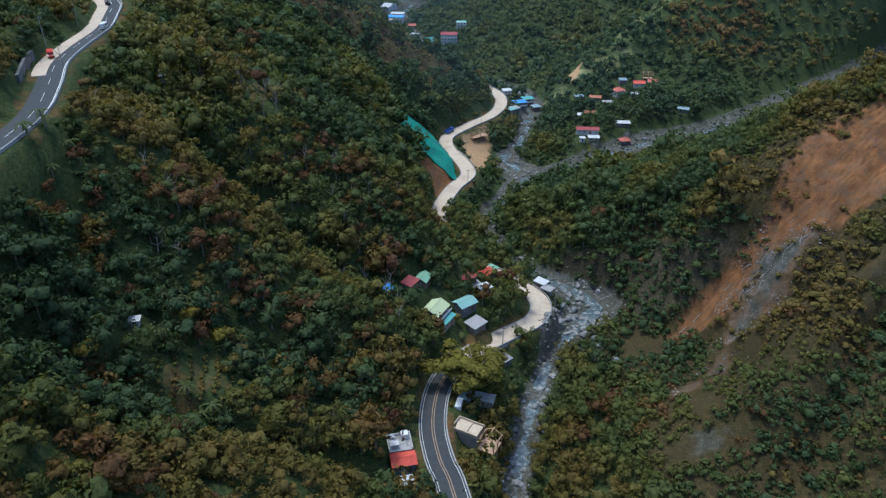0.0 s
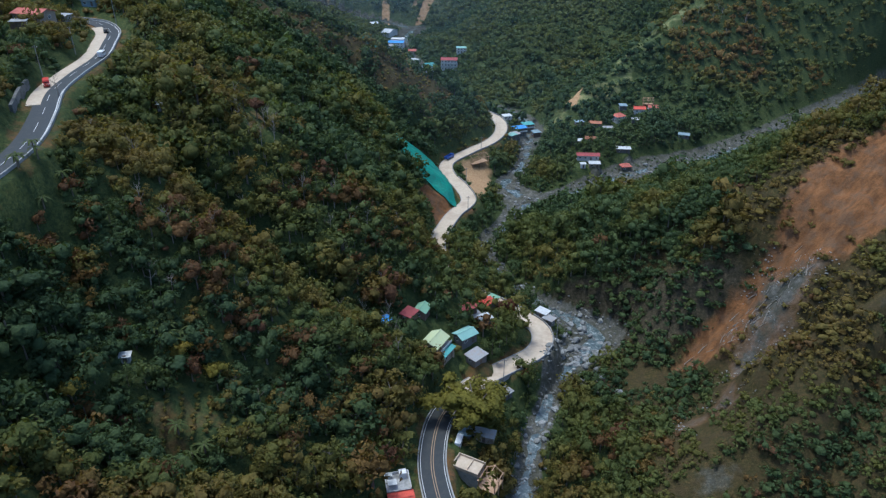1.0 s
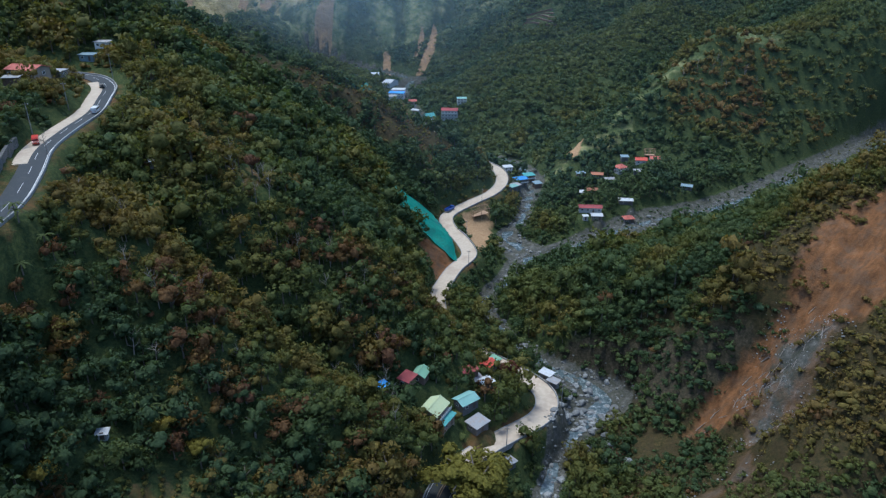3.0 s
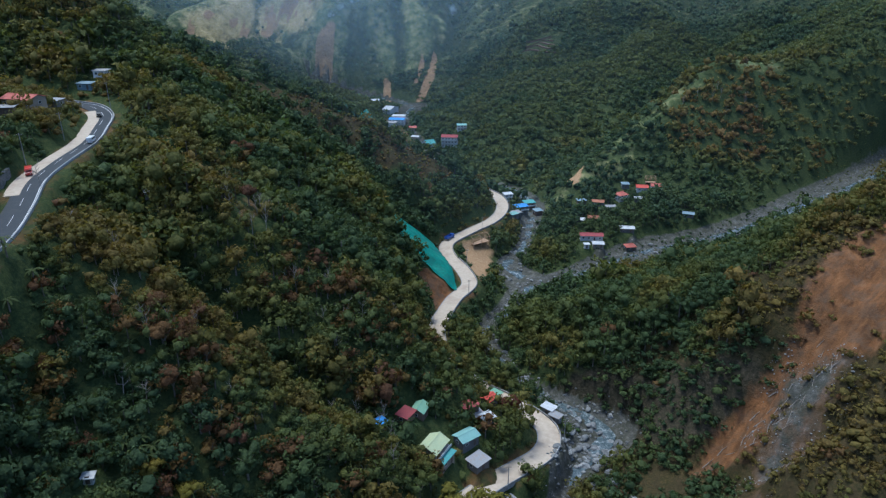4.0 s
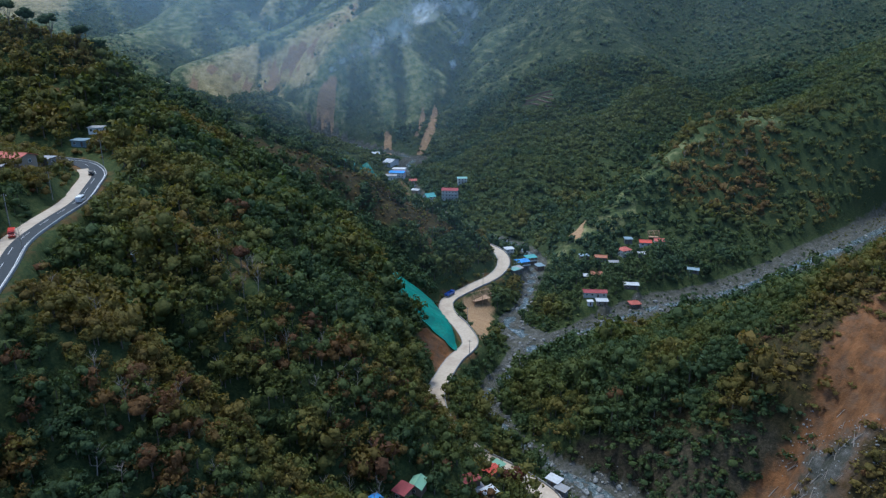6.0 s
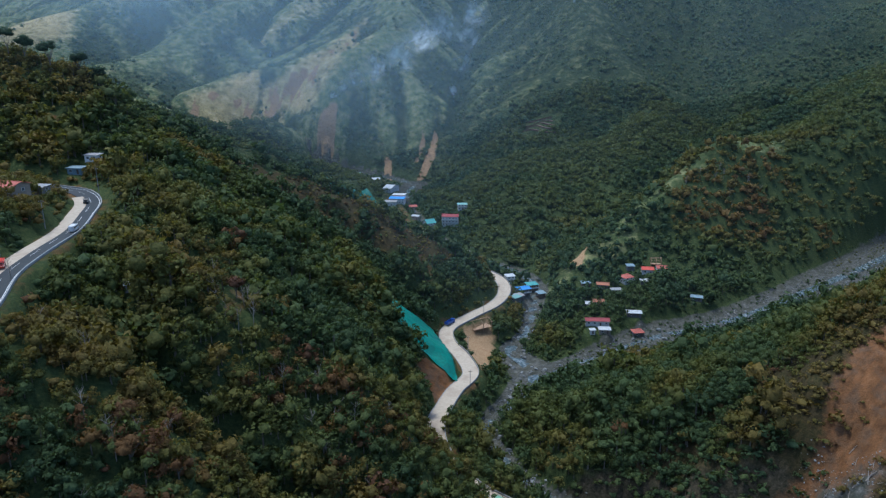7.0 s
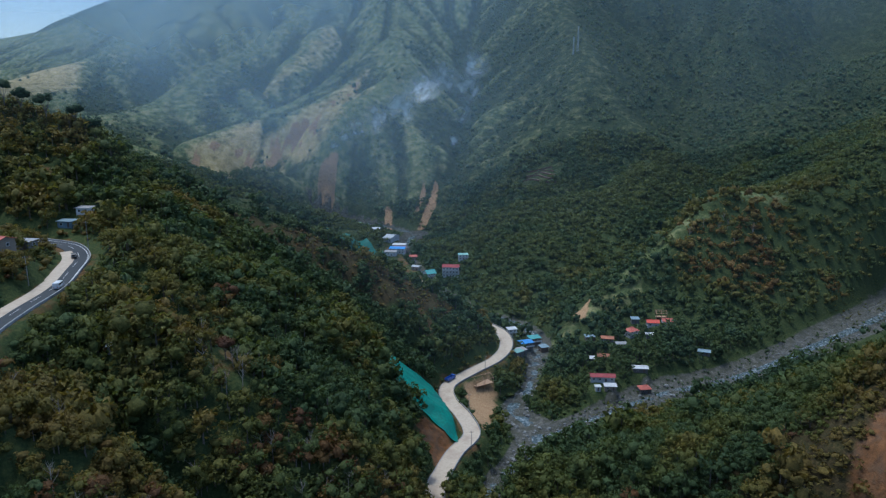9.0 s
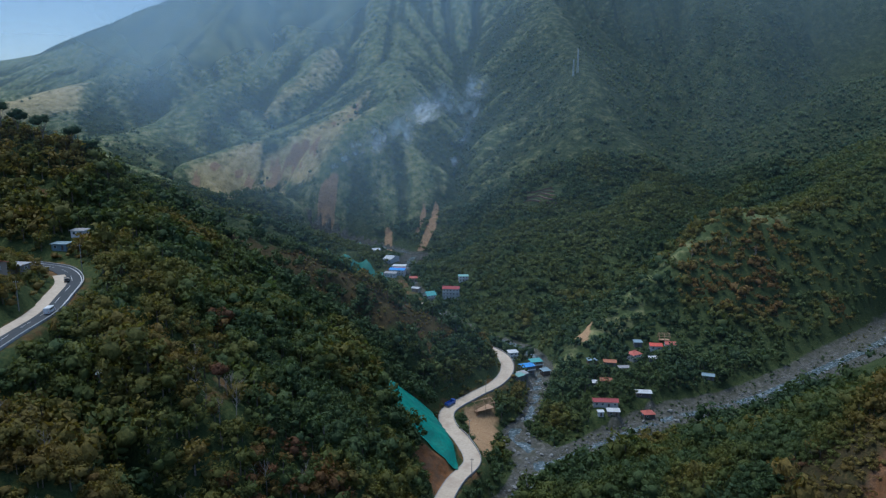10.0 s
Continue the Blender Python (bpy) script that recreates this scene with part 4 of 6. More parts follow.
nx, ny = len(GX), len(GY)
quad = (np.arange(ny - 1)[:, None] * nx + np.arange(nx - 1)[None, :]).ravel()
fx, fy = MX.ravel(), MY.ravel()
bed = np.maximum.reduce([1 - step(0.8, 1.2, along(line, fx, fy)[0] / half) for line, half in ((RIVER_LINE, river_half(fy)), (TRIB_LINE, trib_half(fy)), (RIVER_UP_LINE, 6 + 0 * fy))])
cut = np.maximum(1 - step(5.5, 9, along(ROAD_LINE, fx, fy)[0]), 1 - step(6, 9, along(UPPER_LINE, fx, fy)[0]))
soil = np.maximum.reduce([1.0 * spread(SLIDE, fx, fy, 8), 0.72 * spread(SCREE, fx, fy, 8), *(0.5 * spread(c, fx, fy, 2) for c in CLEARINGS), 0.42 * spread(FIELD, fx, fy, 4), 0.85 * spread(NET_FOOT, fx, fy, 3), 0.45 * cut])
rock = np.maximum.reduce([bed, 0.66 * spread(SCREE, fx, fy, 9), *(0.5 * spread(b, fx, fy, 6) for b in BARE)])
tan = np.maximum.reduce([*(1.15 * spread(p, fx, fy, 4) for p in TAN), 0.8 * spread(LIT_GRASS[0], fx, fy, 10) * step(0.58, 0.64, fbm(fx / 16 + 3, fy / 16, 3)), 0.7 * spread(VERGE, fx, fy, 5)])
wet = gathered(fx, fy)
# meadow turns paler to the left: sunlit far slopes put into ground colour
lit_left_slopes = 1 - step(-60, 140, fx - 0.22 * (fy - 1000) + 120 * (fbm(fx / 120, fy / 120, 3) - 0.5))
# the strip along SPUR paints its sunlit crest in meadow colour
meadow = step(900, 1000, fy) * (step(0.62, 0.22, wet) * (0.30 + 0.55 * lit_left_slopes) - 0.12 * step(200, 420, fx)) + 0.55 * step(20, 4, along(SPUR, fx, fy)[0] + 26 * (fbm(fx / 14, fy / 14, 3) - 0.4))
ragged = 90 * (fbm(fx / 50 + 5, fy / 50, 4) - 0.5)
grass = np.maximum.reduce([q * spread(p, fx + ragged, fy + ragged, 30) * step(0.8, 0.35, wet) for p, q in zip(LIT_GRASS, (1.1, 0.6, 1.1))])
ground = tagged(new("ground", fast_mesh("ground", np.stack([fx, fy, MZ.ravel()], 1), np.stack([quad, quad + 1, quad + nx + 1, quad + nx], 1), GROUND, True,
                                        far=step(620, 820, fy), meadow=meadow, scrub=np.maximum(step(48, 66, fx) * step(275, 255, fy), 0.9 * spread(FLANK, fx, fy, 8)), cliff=0.9 * spread(CLIFF, fx, fy, 8), grass=grass, soil=soil, tan=tan, rock=rock)),
                "steep valley ground of brown soil, scree and dry grass", "ground", kind="structure")

# ---- river ----
for name, line, half, lift, label in (("river", RIVER_LINE, river_half, -0.12, "grey-blue mountain river with white rapids between stones"), ("tributary", TRIB_LINE, lambda y: 0.22 * trib_half(y), -0.05, "thin braided stream on a wide bed of grey stones"),
                                      ("upper_river", RIVER_UP_LINE, lambda y: 7 + 0 * y, 0.0, "pale distant river in a gravel bed")):
    p = np.array(line)
    wob = 0.55 + 0.35 * fbm(p[:, 1] / 18, p[:, 0] / 18, 3) if name == "river" else 0.9 + 0 * p[:, 0]
    t = np.gradient(p[:, :2], axis=0)
    t /= np.linalg.norm(t, axis=1)[:, None]
    h = half(p[:, 1]) * wob
    h = np.minimum(h, 3.3)
    side = np.stack([t[:, 1], -t[:, 0]], 1)
    rows = [np.column_stack([p[:, :2] + side * (h * s)[:, None], p[:, 2] + lift + 0.25 * (fbm(p[:, 0] / 3 + 9 * s, p[:, 1] / 3, 2) - 0.5)]) for s in (-1, -0.5, 0, 0.5, 1)]
    n = len(p)
    faces = [(j * n + k, (j + 1) * n + k, (j + 1) * n + k + 1, j * n + k + 1) for j in range(4) for k in range(n - 1)]
    tagged(new(name, mesh_of(name, np.vstack(rows), faces, WATER, True)), label, "river", kind="structure")


# ---- roads ----
def stretch(line, y0, y1):
    return [q for q in line if y0 <= q[1] <= y1]


def road(name, label, line, body, half, parts):
    ob = tagged(new(name, mesh_of(name, *kerb(line, 0, 2 * half, 0.0, -0.5), body)), label, "road", kind="structure")
    for pname, (v, f), mat, plabel in parts:
        part(pname, mesh_of(pname, v, f, mat), mat, ob, plabel)
    return ob


near = stretch(ROAD_LINE, 30, 176)
road("road", "dark asphalt valley road with two lanes", near, ASPHALT, 3.7, [
    ("centre_line", ribbon(near, -0.42, -0.22, 0.012), YELLOW_LINE, "faded orange double line"), ("centre_line", ribbon(near, 0.22, 0.42, 0.012), YELLOW_LINE, "faded orange double line"),
    ("edge_line", ribbon(near, 3.25, 3.37, 0.012), WHITE_LINE, "white edge line"), ("edge_line", ribbon(near, -3.37, -3.25, 0.012), WHITE_LINE, "white edge line"),
    ("kerb", kerb(near, 3.95, 0.35, 0.35, -0.4), CONCRETE, "low grey concrete kerb"), ("kerb", kerb(near, -4.0, 0.3, 0.3, -0.4), CONCRETE, "low grey concrete kerb")])
bend = stretch(ROAD_LINE, 175.9, 640)
road("concrete_road", "pale dusty concrete road winding along the river", bend, CONCRETE_ROAD, 3.9, [
    ("parapet", kerb(bend, 4.05, 0.3, 0.75, -1.4), CONCRETE, "low concrete parapet"), ("gutter", kerb(bend, -4.1, 0.35, 0.12, -0.4), CONCRETE, "")])
upper = stretch(UPPER_LINE, -50, 400)
road("hill_road", "asphalt hill road beside a dusty widened lane", upper, ASPHALT, 3.6, [
    ("centre_line", ribbon(upper, -0.06, 0.06, 0.012, dash=(2, 4)), WHITE_LINE, "broken white line"), ("edge_line", ribbon(upper, 3.0, 3.2, 0.012), WHITE_LINE, "white edge line"),
    ("parapet", kerb(upper, 3.85, 0.35, 0.6, -0.8), CONCRETE, "pale concrete parapet"),
    ("widened_lane", kerb(stretch(UPPER_LINE, 205, 308), -3.6, 4.2, 0.03, -0.4), CONCRETE_ROAD, "bare dusty concrete lane")])
# ---- unfinished buildings by the near road ----
def timber_frame(x, y, z, w, d, h, turn, label):
    ob = thing("timber_frame", pose(x, y, z, 0, 0, turn), label, "house frame")
    for a in (-w / 2, 0, w / 2):
        for b in (-d / 2, d / 2):
            bm = bmesh.new()
            box(bm, (0.28, 0.28, h + 3), pose(a, b, h / 2 - 1.5), 0.02)
            part("post", bm, TIMBER, ob)
        for s in (-1, 1):
            bm = bmesh.new()
            beam(bm, (a, s * (d / 2 + 0.4), h - 0.2), (a, 0, h + 1.7), 0.16, 4)
            part("rafter", bm, TIMBER, ob)
    for b, zz in ((-d / 2, h), (d / 2, h), (0, h + 1.7), (-d / 2, 0.4), (d / 2, 0.4)):
        bm = bmesh.new()
        box(bm, (w + 0.8, 0.24, 0.24), pose(0, b, zz), 0.02)
        part("beam", bm, TIMBER, ob)
    bm = bmesh.new()
    box(bm, (w, d, 0.2), pose(0, 0, 0.2), 0.03)
    part("floor", bm, TIMBER, ob, "raw plank floor")
    KEEP_CLEAR.append((x, y, 0.5 * math.hypot(w, d)))
    return ob


timber_frame(13.6, 146.0, 17.0, 5.6, 5.0, 3.2, 62, "raw orange-brown timber house frame without a roof")
timber_frame(22.0, 417.0, lie_at(22.0, 417.0) + 0.8, 12.0, 7.0, 3.4, 32, "wooden building frame of raw planks on the river bank")
timber_frame(150.5, 503.0, lie_at(150.5, 503.0) + 0.3, 7.0, 5.0, 3.0, -6, "weathered unfinished house frame behind the red roofs")
slab = thing("concrete_shell", pose(7.4, 149.8, 20.5, 0, 0, -28), "roofless concrete shell with bare pale floor slabs", "building shell")
for name, size, m, mat in (("floor", (8.4, 5.4, 0.3), pose(0, 0, 0), CONCRETE_ROAD), ("wall", (8.4, 0.25, 0.9), pose(0, -2.6, 0.6), CONCRETE_ROAD), ("wall", (8.4, 0.25, 0.8), pose(0, 2.6, 0.5), CONCRETE_ROAD), ("wall", (0.25, 4.9, 0.9), pose(-4.1, 0, 0.6), CONCRETE_ROAD),
                           ("wall", (0.25, 4.9, 0.7), pose(4.1, 0, 0.5), OLD_WOOD), ("wall", (0.25, 4.9, 0.5), pose(0.4, 0, 0.4), CONCRETE_ROAD), ("footing", (7.8, 4.8, 5.0), pose(0, 0, -2.6), CONCRETE)):
    bm = bmesh.new()
    box(bm, size, m, 0.03)
    part(name, bm, mat, slab)
KEEP_CLEAR.append((7.4, 149.8, 5.2))
deck = thing("roof_deck", pose(-11.9, 137.3, 27.3, 0, 0, 12), "flat concrete roof deck with white railings and clutter", "roof deck")
for name, size, m, mat in (("slab", (6.6, 6.0, 0.3), pose(0, 0, 0), CONCRETE), ("wall", (6.2, 5.6, 6.0), pose(0, 0, -3.0), WALLS["pale_blue"]), ("parapet", (6.6, 0.2, 0.9), pose(0, 2.9, 0.5), WALLS["white"]), ("parapet", (0.2, 6.0, 0.9), pose(-3.2, 0, 0.5), WALLS["white"]),
                           ("parapet", (0.2, 6.0, 0.9), pose(3.2, 0, 0.5), WALLS["white"]), ("stair_head", (2.0, 1.8, 1.9), pose(1.6, 1.7, 1.0), WALLS["white"]), ("water_tank", (1.1, 1.1, 1.3), pose(-1.8, 1.6, 0.8), STEEL), ("awning", (2.4, 2.0, 0.1), pose(-1.6, -1.2, 1.6), ROOFS["white"])):
    bm = bmesh.new()
    box(bm, size, m, 0.05)
    part(name, bm, mat, deck)
KEEP_CLEAR.append((-11.9, 137.3, 4.8))


# ---- vehicles ----
def wheel_meshes():
    out = []
    for name, r, w, mat in (("tyre", 0.38, 0.26, RUBBER), ("rim", 0.22, 0.28, STEEL)):
        bm = bmesh.new()
        bmesh.ops.create_cone(bm, cap_ends=True, segments=14, radius1=r, radius2=r, depth=w, matrix=pose(0, 0, 0, 0, 90, 0))
        bmesh.ops.bevel(bm, geom=list(bm.edges), offset=0.02, segments=1, affect="EDGES")
        me = bpy.data.meshes.new(name)
        bm.to_mesh(me)
        bm.free()
        me.materials.append(mat)
        out.append(me)
    return out


TYRE_MESH, RIM_MESH = wheel_meshes()
SHAPES = {  # side outlines (along, up), and the glass band above the waist
    "car": ([(-2.2, 0.35), (2.2, 0.35), (2.2, 0.85), (1.3, 0.98), (0.6, 1.5), (-1.2, 1.52), (-2.0, 1.0), (-2.2, 0.9)], (-1.45, 0.95, 1.02, 1.42), 1.75),
    "van": ([(-2.5, 0.35), (2.5, 0.35), (2.5, 1.0), (2.1, 1.25), (1.6, 2.1), (-2.4, 2.15), (-2.5, 1.9)], (-2.3, 1.7, 1.25, 1.85), 1.85),
    "bus": ([(-4.6, 0.45), (4.6, 0.45), (4.6, 1.6), (4.4, 3.0), (-4.5, 3.0), (-4.6, 2.8)], (-4.3, 4.3, 1.6, 2.5), 2.4)}


def loft(outline, width, bevel=0.06):
    bm = bmesh.new()
    a = [bm.verts.new((-width / 2, y, z)) for y, z in outline]
    b = [bm.verts.new((width / 2, y, z)) for y, z in outline]
    bm.faces.new(a)
    bm.faces.new(b[::-1])
    n = len(outline)
    for k in range(n):
        bm.faces.new((a[k], b[k], b[(k + 1) % n], a[(k + 1) % n]))
    bmesh.ops.recalc_face_normals(bm, faces=bm.faces)
    bmesh.ops.bevel(bm, geom=list(bm.edges), offset=bevel, segments=2, affect="EDGES")
    return bm


def wheels(ob, spots, scale=1.0):
    for x, y in spots:
        w = new("wheel")
        w.parent, w.location, w.scale = ob, (x, y, 0.38 * scale), (scale,) * 3
        part("tyre", TYRE_MESH, None, w)
        part("rim", RIM_MESH, None, w)


def vehicle(kind, x, y, z, turn, paint, label):
    outline, (g0, g1, gl, gh), width = SHAPES[kind]
    ob = thing(kind, pose(x, y, z, 0, 0, turn), label, kind)
    part("body", loft(outline, width), CAR_PAINT[paint], ob)
    for s in (-1, 1):
        bm = bmesh.new()
        box(bm, (0.05, g1 - g0, gh - gl), pose(s * width / 2, (g0 + g1) / 2, (gl + gh) / 2), 0.02)
        part("side_glass", bm, GLASS_M, ob)
    length = outline[1][0]
    for y0, name, mat in ((length, "headlight", ROOFS["white"]), (-length, "tail_light", CAR_PAINT["red"])):
        for s in (-1, 1):
            bm = bmesh.new()
            box(bm, (0.35, 0.06, 0.16), pose(s * (width / 2 - 0.3), y0, 0.8), 0.02)
            part(name, bm, mat, ob)
    bm = bmesh.new()
    box(bm, (width - 0.3, 0.06, gh - gl), pose(0, g1 + 0.33, (gl + gh) / 2, -38 if kind != "bus" else -6), 0.02)
    part("windscreen", bm, GLASS_M, ob)
    wheels(ob, [(s * (width / 2 - 0.1), t * length * 0.62) for s in (-1, 1) for t in (-1, 1)], 1.25 if kind == "bus" else 0.9)


def truck(x, y, z, turn, paint, label):
    ob = thing("truck", pose(x, y, z, 0, 0, turn), label, "truck")
    part("cab", loft([(2.0, 0.6), (3.9, 0.6), (3.9, 1.7), (3.6, 2.7), (2.0, 2.75)], 2.3), CAR_PAINT[paint], ob)
    for name, size, m, mat in (("chassis", (1.0, 7.4, 0.3), pose(0, 0, 0.75), STEEL), ("cargo_bed", (2.4, 5.4, 0.2), pose(0, -0.9, 1.05), CAR_PAINT[paint]), ("tailboard", (2.4, 0.12, 1.2), pose(0, -3.55, 1.7), CAR_PAINT[paint]),
                               ("side_board", (0.12, 5.4, 1.2), pose(-1.15, -0.9, 1.7), CAR_PAINT[paint]), ("side_board", (0.12, 5.4, 1.2), pose(1.15, -0.9, 1.7), CAR_PAINT[paint]),
                               ("windscreen", (2.0, 0.06, 0.8), pose(0, 3.78, 2.1, -16), GLASS_M)):
        bm = bmesh.new()
        box(bm, size, m, 0.03)
        part(name, bm, mat, ob)
    wheels(ob, [(s * 1.05, t) for s in (-1, 1) for t in (2.7, -1.6, -2.7)], 1.25)


def on_road(line, y, offset, flip=False):
    """Place and heading on a road, offset to its right."""
    k = min(range(1, len(line) - 1), key=lambda i: abs(line[i][1] - y))
    (ax, ay, _), (bx, by, _) = line[k - 1], line[k + 1]
    t = math.hypot(bx - ax, by - ay)
    return line[k][0] + offset * (by - ay) / t, line[k][1] - offset * (bx - ax) / t, line[k][2] + 0.01, math.degrees(math.atan2(ax - bx, by - ay)) + (180 if flip else 0)


vehicle("van", *on_road(UPPER_LINE, 223, -3.4, True)[:3], -152, "red", "small red van parked on the dusty lane of the hill road")
vehicle("van", *on_road(UPPER_LINE, 262, 1.7), "white", "white passenger van on the hill road")
vehicle("car", *on_road(UPPER_LINE, 299, -1.7, True), "black", "black car on the bend of the hill road")
vehicle("van", 5.0, 159.0, lie_at(5.0, 159.0) + 0.05, -14, "white", "white van parked beside the asphalt road")
truck(*on_road(ROAD_LINE, 412, -2.6), "blue", "blue truck parked at the roadside by the netting")


# ---- green netting on the cut slopes ----
def net(name, foot, climb, direction, label, mat=NETTING):
    """Netting laid on a slope: a row of feet along the road, each with a climb in plan metres."""
    f = np.array(rounded([(x, y, c) for (x, y), c in zip(foot, climb)], 1.2))
    n = 26
    rows = []
    for k in range(n + 1):
        s = k / n
        x, y = f[:, 0] + direction[0] * f[:, 2] * s, f[:, 1] + direction[1] * f[:, 2] * s
        x = x + 0.25 * np.sin(y * 1.3 + 3 * s)
        folds = 0.35 * np.abs(np.sin(f[:, 1] * 0.55 + 1.8 * s)) + 0.5 * (fbm(x / 2.2, y / 2.2, 2) - 0.5)
        rows.append(np.column_stack([x, y, lie(x, y) + 0.55 + folds]))
    m = len(f)
    faces = [(j * m + k, (j + 1) * m + k, (j + 1) * m + k + 1, j * m + k + 1) for j in range(n) for k in range(m - 1)]
    ob = tagged(new(name, mesh_of(name, np.vstack(rows), faces, mat, True)), label, "netting")
    solid = ob.modifiers.new("thickness", "SOLIDIFY")
    solid.thickness = 0.06
    return ob


NET_FEET, NET_CLIMB = [(7.5, 341), (6.5, 347), (5, 354), (3, 362), (0, 371), (-3, 380), (-5, 388)], [1, 12, 24, 28, 28, 25, 21]
net("slope_netting", NET_FEET, NET_CLIMB, (-0.93, -0.37), "teal-green netting hung over the cut slope above the road")
FAR_FEET, FAR_CLIMB = [(-56, 728), (-72, 742), (-94, 757), (-120, 775)], [11, 18, 21, 20]
net("far_slope_netting", FAR_FEET, FAR_CLIMB, (-0.55, 0.83), "green netting above the far village, coloured darker for its shade", SHADED_NETTING)


# ---- ploughed terraces on the knoll below the masts ----
KEEP_CLEAR.append((118, 900, 26))
for k in range(6):
    row = [(x, 938 - 9.5 * k - 0.8 * (x - 100), 0) for x in np.arange(100, 135, 3.0)]
    row = [(a, b, lie_at(a, b)) for a, b, _ in row]
    tagged(new("field_terrace", mesh_of("field_terrace", *kerb(row, 0, 3.2, 0.9, -2.5), TERRACE_SOIL)), "brown ploughed terrace on the green knoll", "field", "ploughed terraces on the knoll", kind="structure")


# ---- poles, tower ----
def utility_pole(x, y, z, h=9.0):
    ob = thing("utility_pole", pose(x, y, z), "grey utility pole with a crossarm beside the road", "utility pole", "utility poles along the road")
    bm = bmesh.new()
    beam(bm, (0, 0, -0.5), (0, 0, h), 0.16, 8, 0.1)
    part("pole", bm, CONCRETE, ob)
    bm = bmesh.new()
    box(bm, (1.8, 0.14, 0.14), pose(0, 0, h - 0.6), 0.01)
    part("crossarm", bm, OLD_WOOD, ob)
    for k in (-0.7, 0, 0.7):
        bm = bmesh.new()
        beam(bm, (k, 0, h - 0.55), (k, 0, h - 0.3), 0.07, 6)
        part("insulator", bm, WALLS["white"], ob)


for y, off in ((166, 4.9), (196, 4.9), (222, 5.2), (337, 5.0), (372, 4.8), (428, 4.8), (462, 4.8)):
    a = on_road(ROAD_LINE, y, off)
    utility_pole(a[0], a[1], a[2])
for y, off in ((306, 4.6), (262, -7.2), (230, -7.0)):
    a = on_road(UPPER_LINE, y, off)
    utility_pole(a[0], a[1], a[2], 11.0)


def mast(x, y, h, half, label):
    z = lie_at(x, y) - 0.5
    ob = thing("radio_mast", pose(x, y, z), label, "radio mast", "radio masts on the knoll")
    for a, b in ((-1, -1), (1, -1), (1, 1), (-1, 1)):
        bm = bmesh.new()
        beam(bm, (a * half, b * half, 0), (a * half * 0.45, b * half * 0.45, h), 0.22, 5)
        part("leg", bm, STEEL, ob)
    n = int(h / 4)
    for k in range(n):
        s, t = half * (1 - 0.55 * k / n), half * (1 - 0.55 * (k + 1) / n)
        bm = bmesh.new()
        for (a, b), (c, d) in (((-1, -1), (1, -1)), ((1, -1), (1, 1)), ((1, 1), (-1, 1)), ((-1, 1), (-1, -1))):
            beam(bm, (a * s, b * s, h * k / n), (c * t, d * t, h * (k + 1) / n), 0.12, 4)
        part("bracing", bm, STEEL, ob)
    for k in range(3):
        bm = bmesh.new()
        box(bm, (0.5, 0.3, 2.4), pose(0.9 * math.cos(k * 2.1), 0.9 * math.sin(k * 2.1), h - 1.5), 0.05)
        part("antenna", bm, WALLS["white"], ob)
    KEEP_CLEAR.append((x, y, 12))


mast(207, 1168, 38, 1.2, "tall pale steel lattice mast on a grassy knoll")
mast(200, 1166, 26, 0.9, "shorter pale steel lattice mast on a grassy knoll")

wall_line = [(x, y, z) for x, y, z in UPPER_LINE if 196 <= y <= 224]
wall = tagged(new("retaining_wall", mesh_of("retaining_wall", *kerb(wall_line, -7.4, 0.9, 3.4, -0.5), RUBBLE)), "grey rubble retaining wall above the hill road", "wall", kind="structure")


# ---- smoke and mist ----
def vapour_material(name, colour, alpha):
    m, nodes, links, shader = graph(name)
    at = nodes.new("ShaderNodeNewGeometry").outputs["Position"]
    wisps = ramp_node(nodes, links, noise_node(nodes, links, 0.06, 6, 0.6, where=at), [(0.34, (0, 0, 0)), (0.66, (1, 1, 1))])
    amount = maths(nodes, links, "MULTIPLY", maths(nodes, links, "MULTIPLY", wisps, attribute(nodes, "fade")), alpha)
    links.new(amount, shader.inputs["Alpha"])
    shader.inputs["Base Color"].default_value, shader.inputs["Roughness"].default_value, shader.inputs["Specular IOR Level"].default_value = (*colour, 1), 1.0, 0.0
    return m


def puffs(name, spots, mat, label, category, seed):
    """A drifting plume of soft, bowl-shaped wisps."""
    r = np.random.default_rng(seed)
    vs, fs, fade = [], [], []
    for x, y, z, size in spots:
        rings, around = 5, 14
        tilt = Euler((radians(90 + r.uniform(-30, 30)), 0, r.uniform(-0.6, 0.6))).to_matrix()
        start = len(vs)
        vs.append((x, y, z))
        fade.append(1.0)
        for i in range(1, rings + 1):
            for j in range(around):
                q = i / rings
                a = 2 * math.pi * j / around
                p = tilt @ Vector((q * math.cos(a) * size * r.uniform(0.85, 1.15), q * math.sin(a) * size * r.uniform(0.85, 1.15), 0.35 * size * q * q))
                vs.append((x + p.x, y + p.y, z + p.z))
                fade.append((1 - q * q) ** 1.5)
        for j in range(around):
            n = (j + 1) % around
            fs.append((start, start + 1 + j, start + 1 + n, start + 1 + n))
            for i in range(rings - 1):
                a = start + 1 + i * around
                fs.append((a + j, a + around + j, a + around + n, a + n))
    me = bpy.data.meshes.new(name)
    me.from_pydata(vs, [], [tuple(dict.fromkeys(f)) for f in fs])
    me.attributes.new("fade", "FLOAT", "POINT").data.foreach_set("value", fade)
    me.materials.append(mat)
    me.polygons.foreach_set("use_smooth", [True] * len(me.polygons))
    return tagged(new(name, me), label, category, kind="stuff")


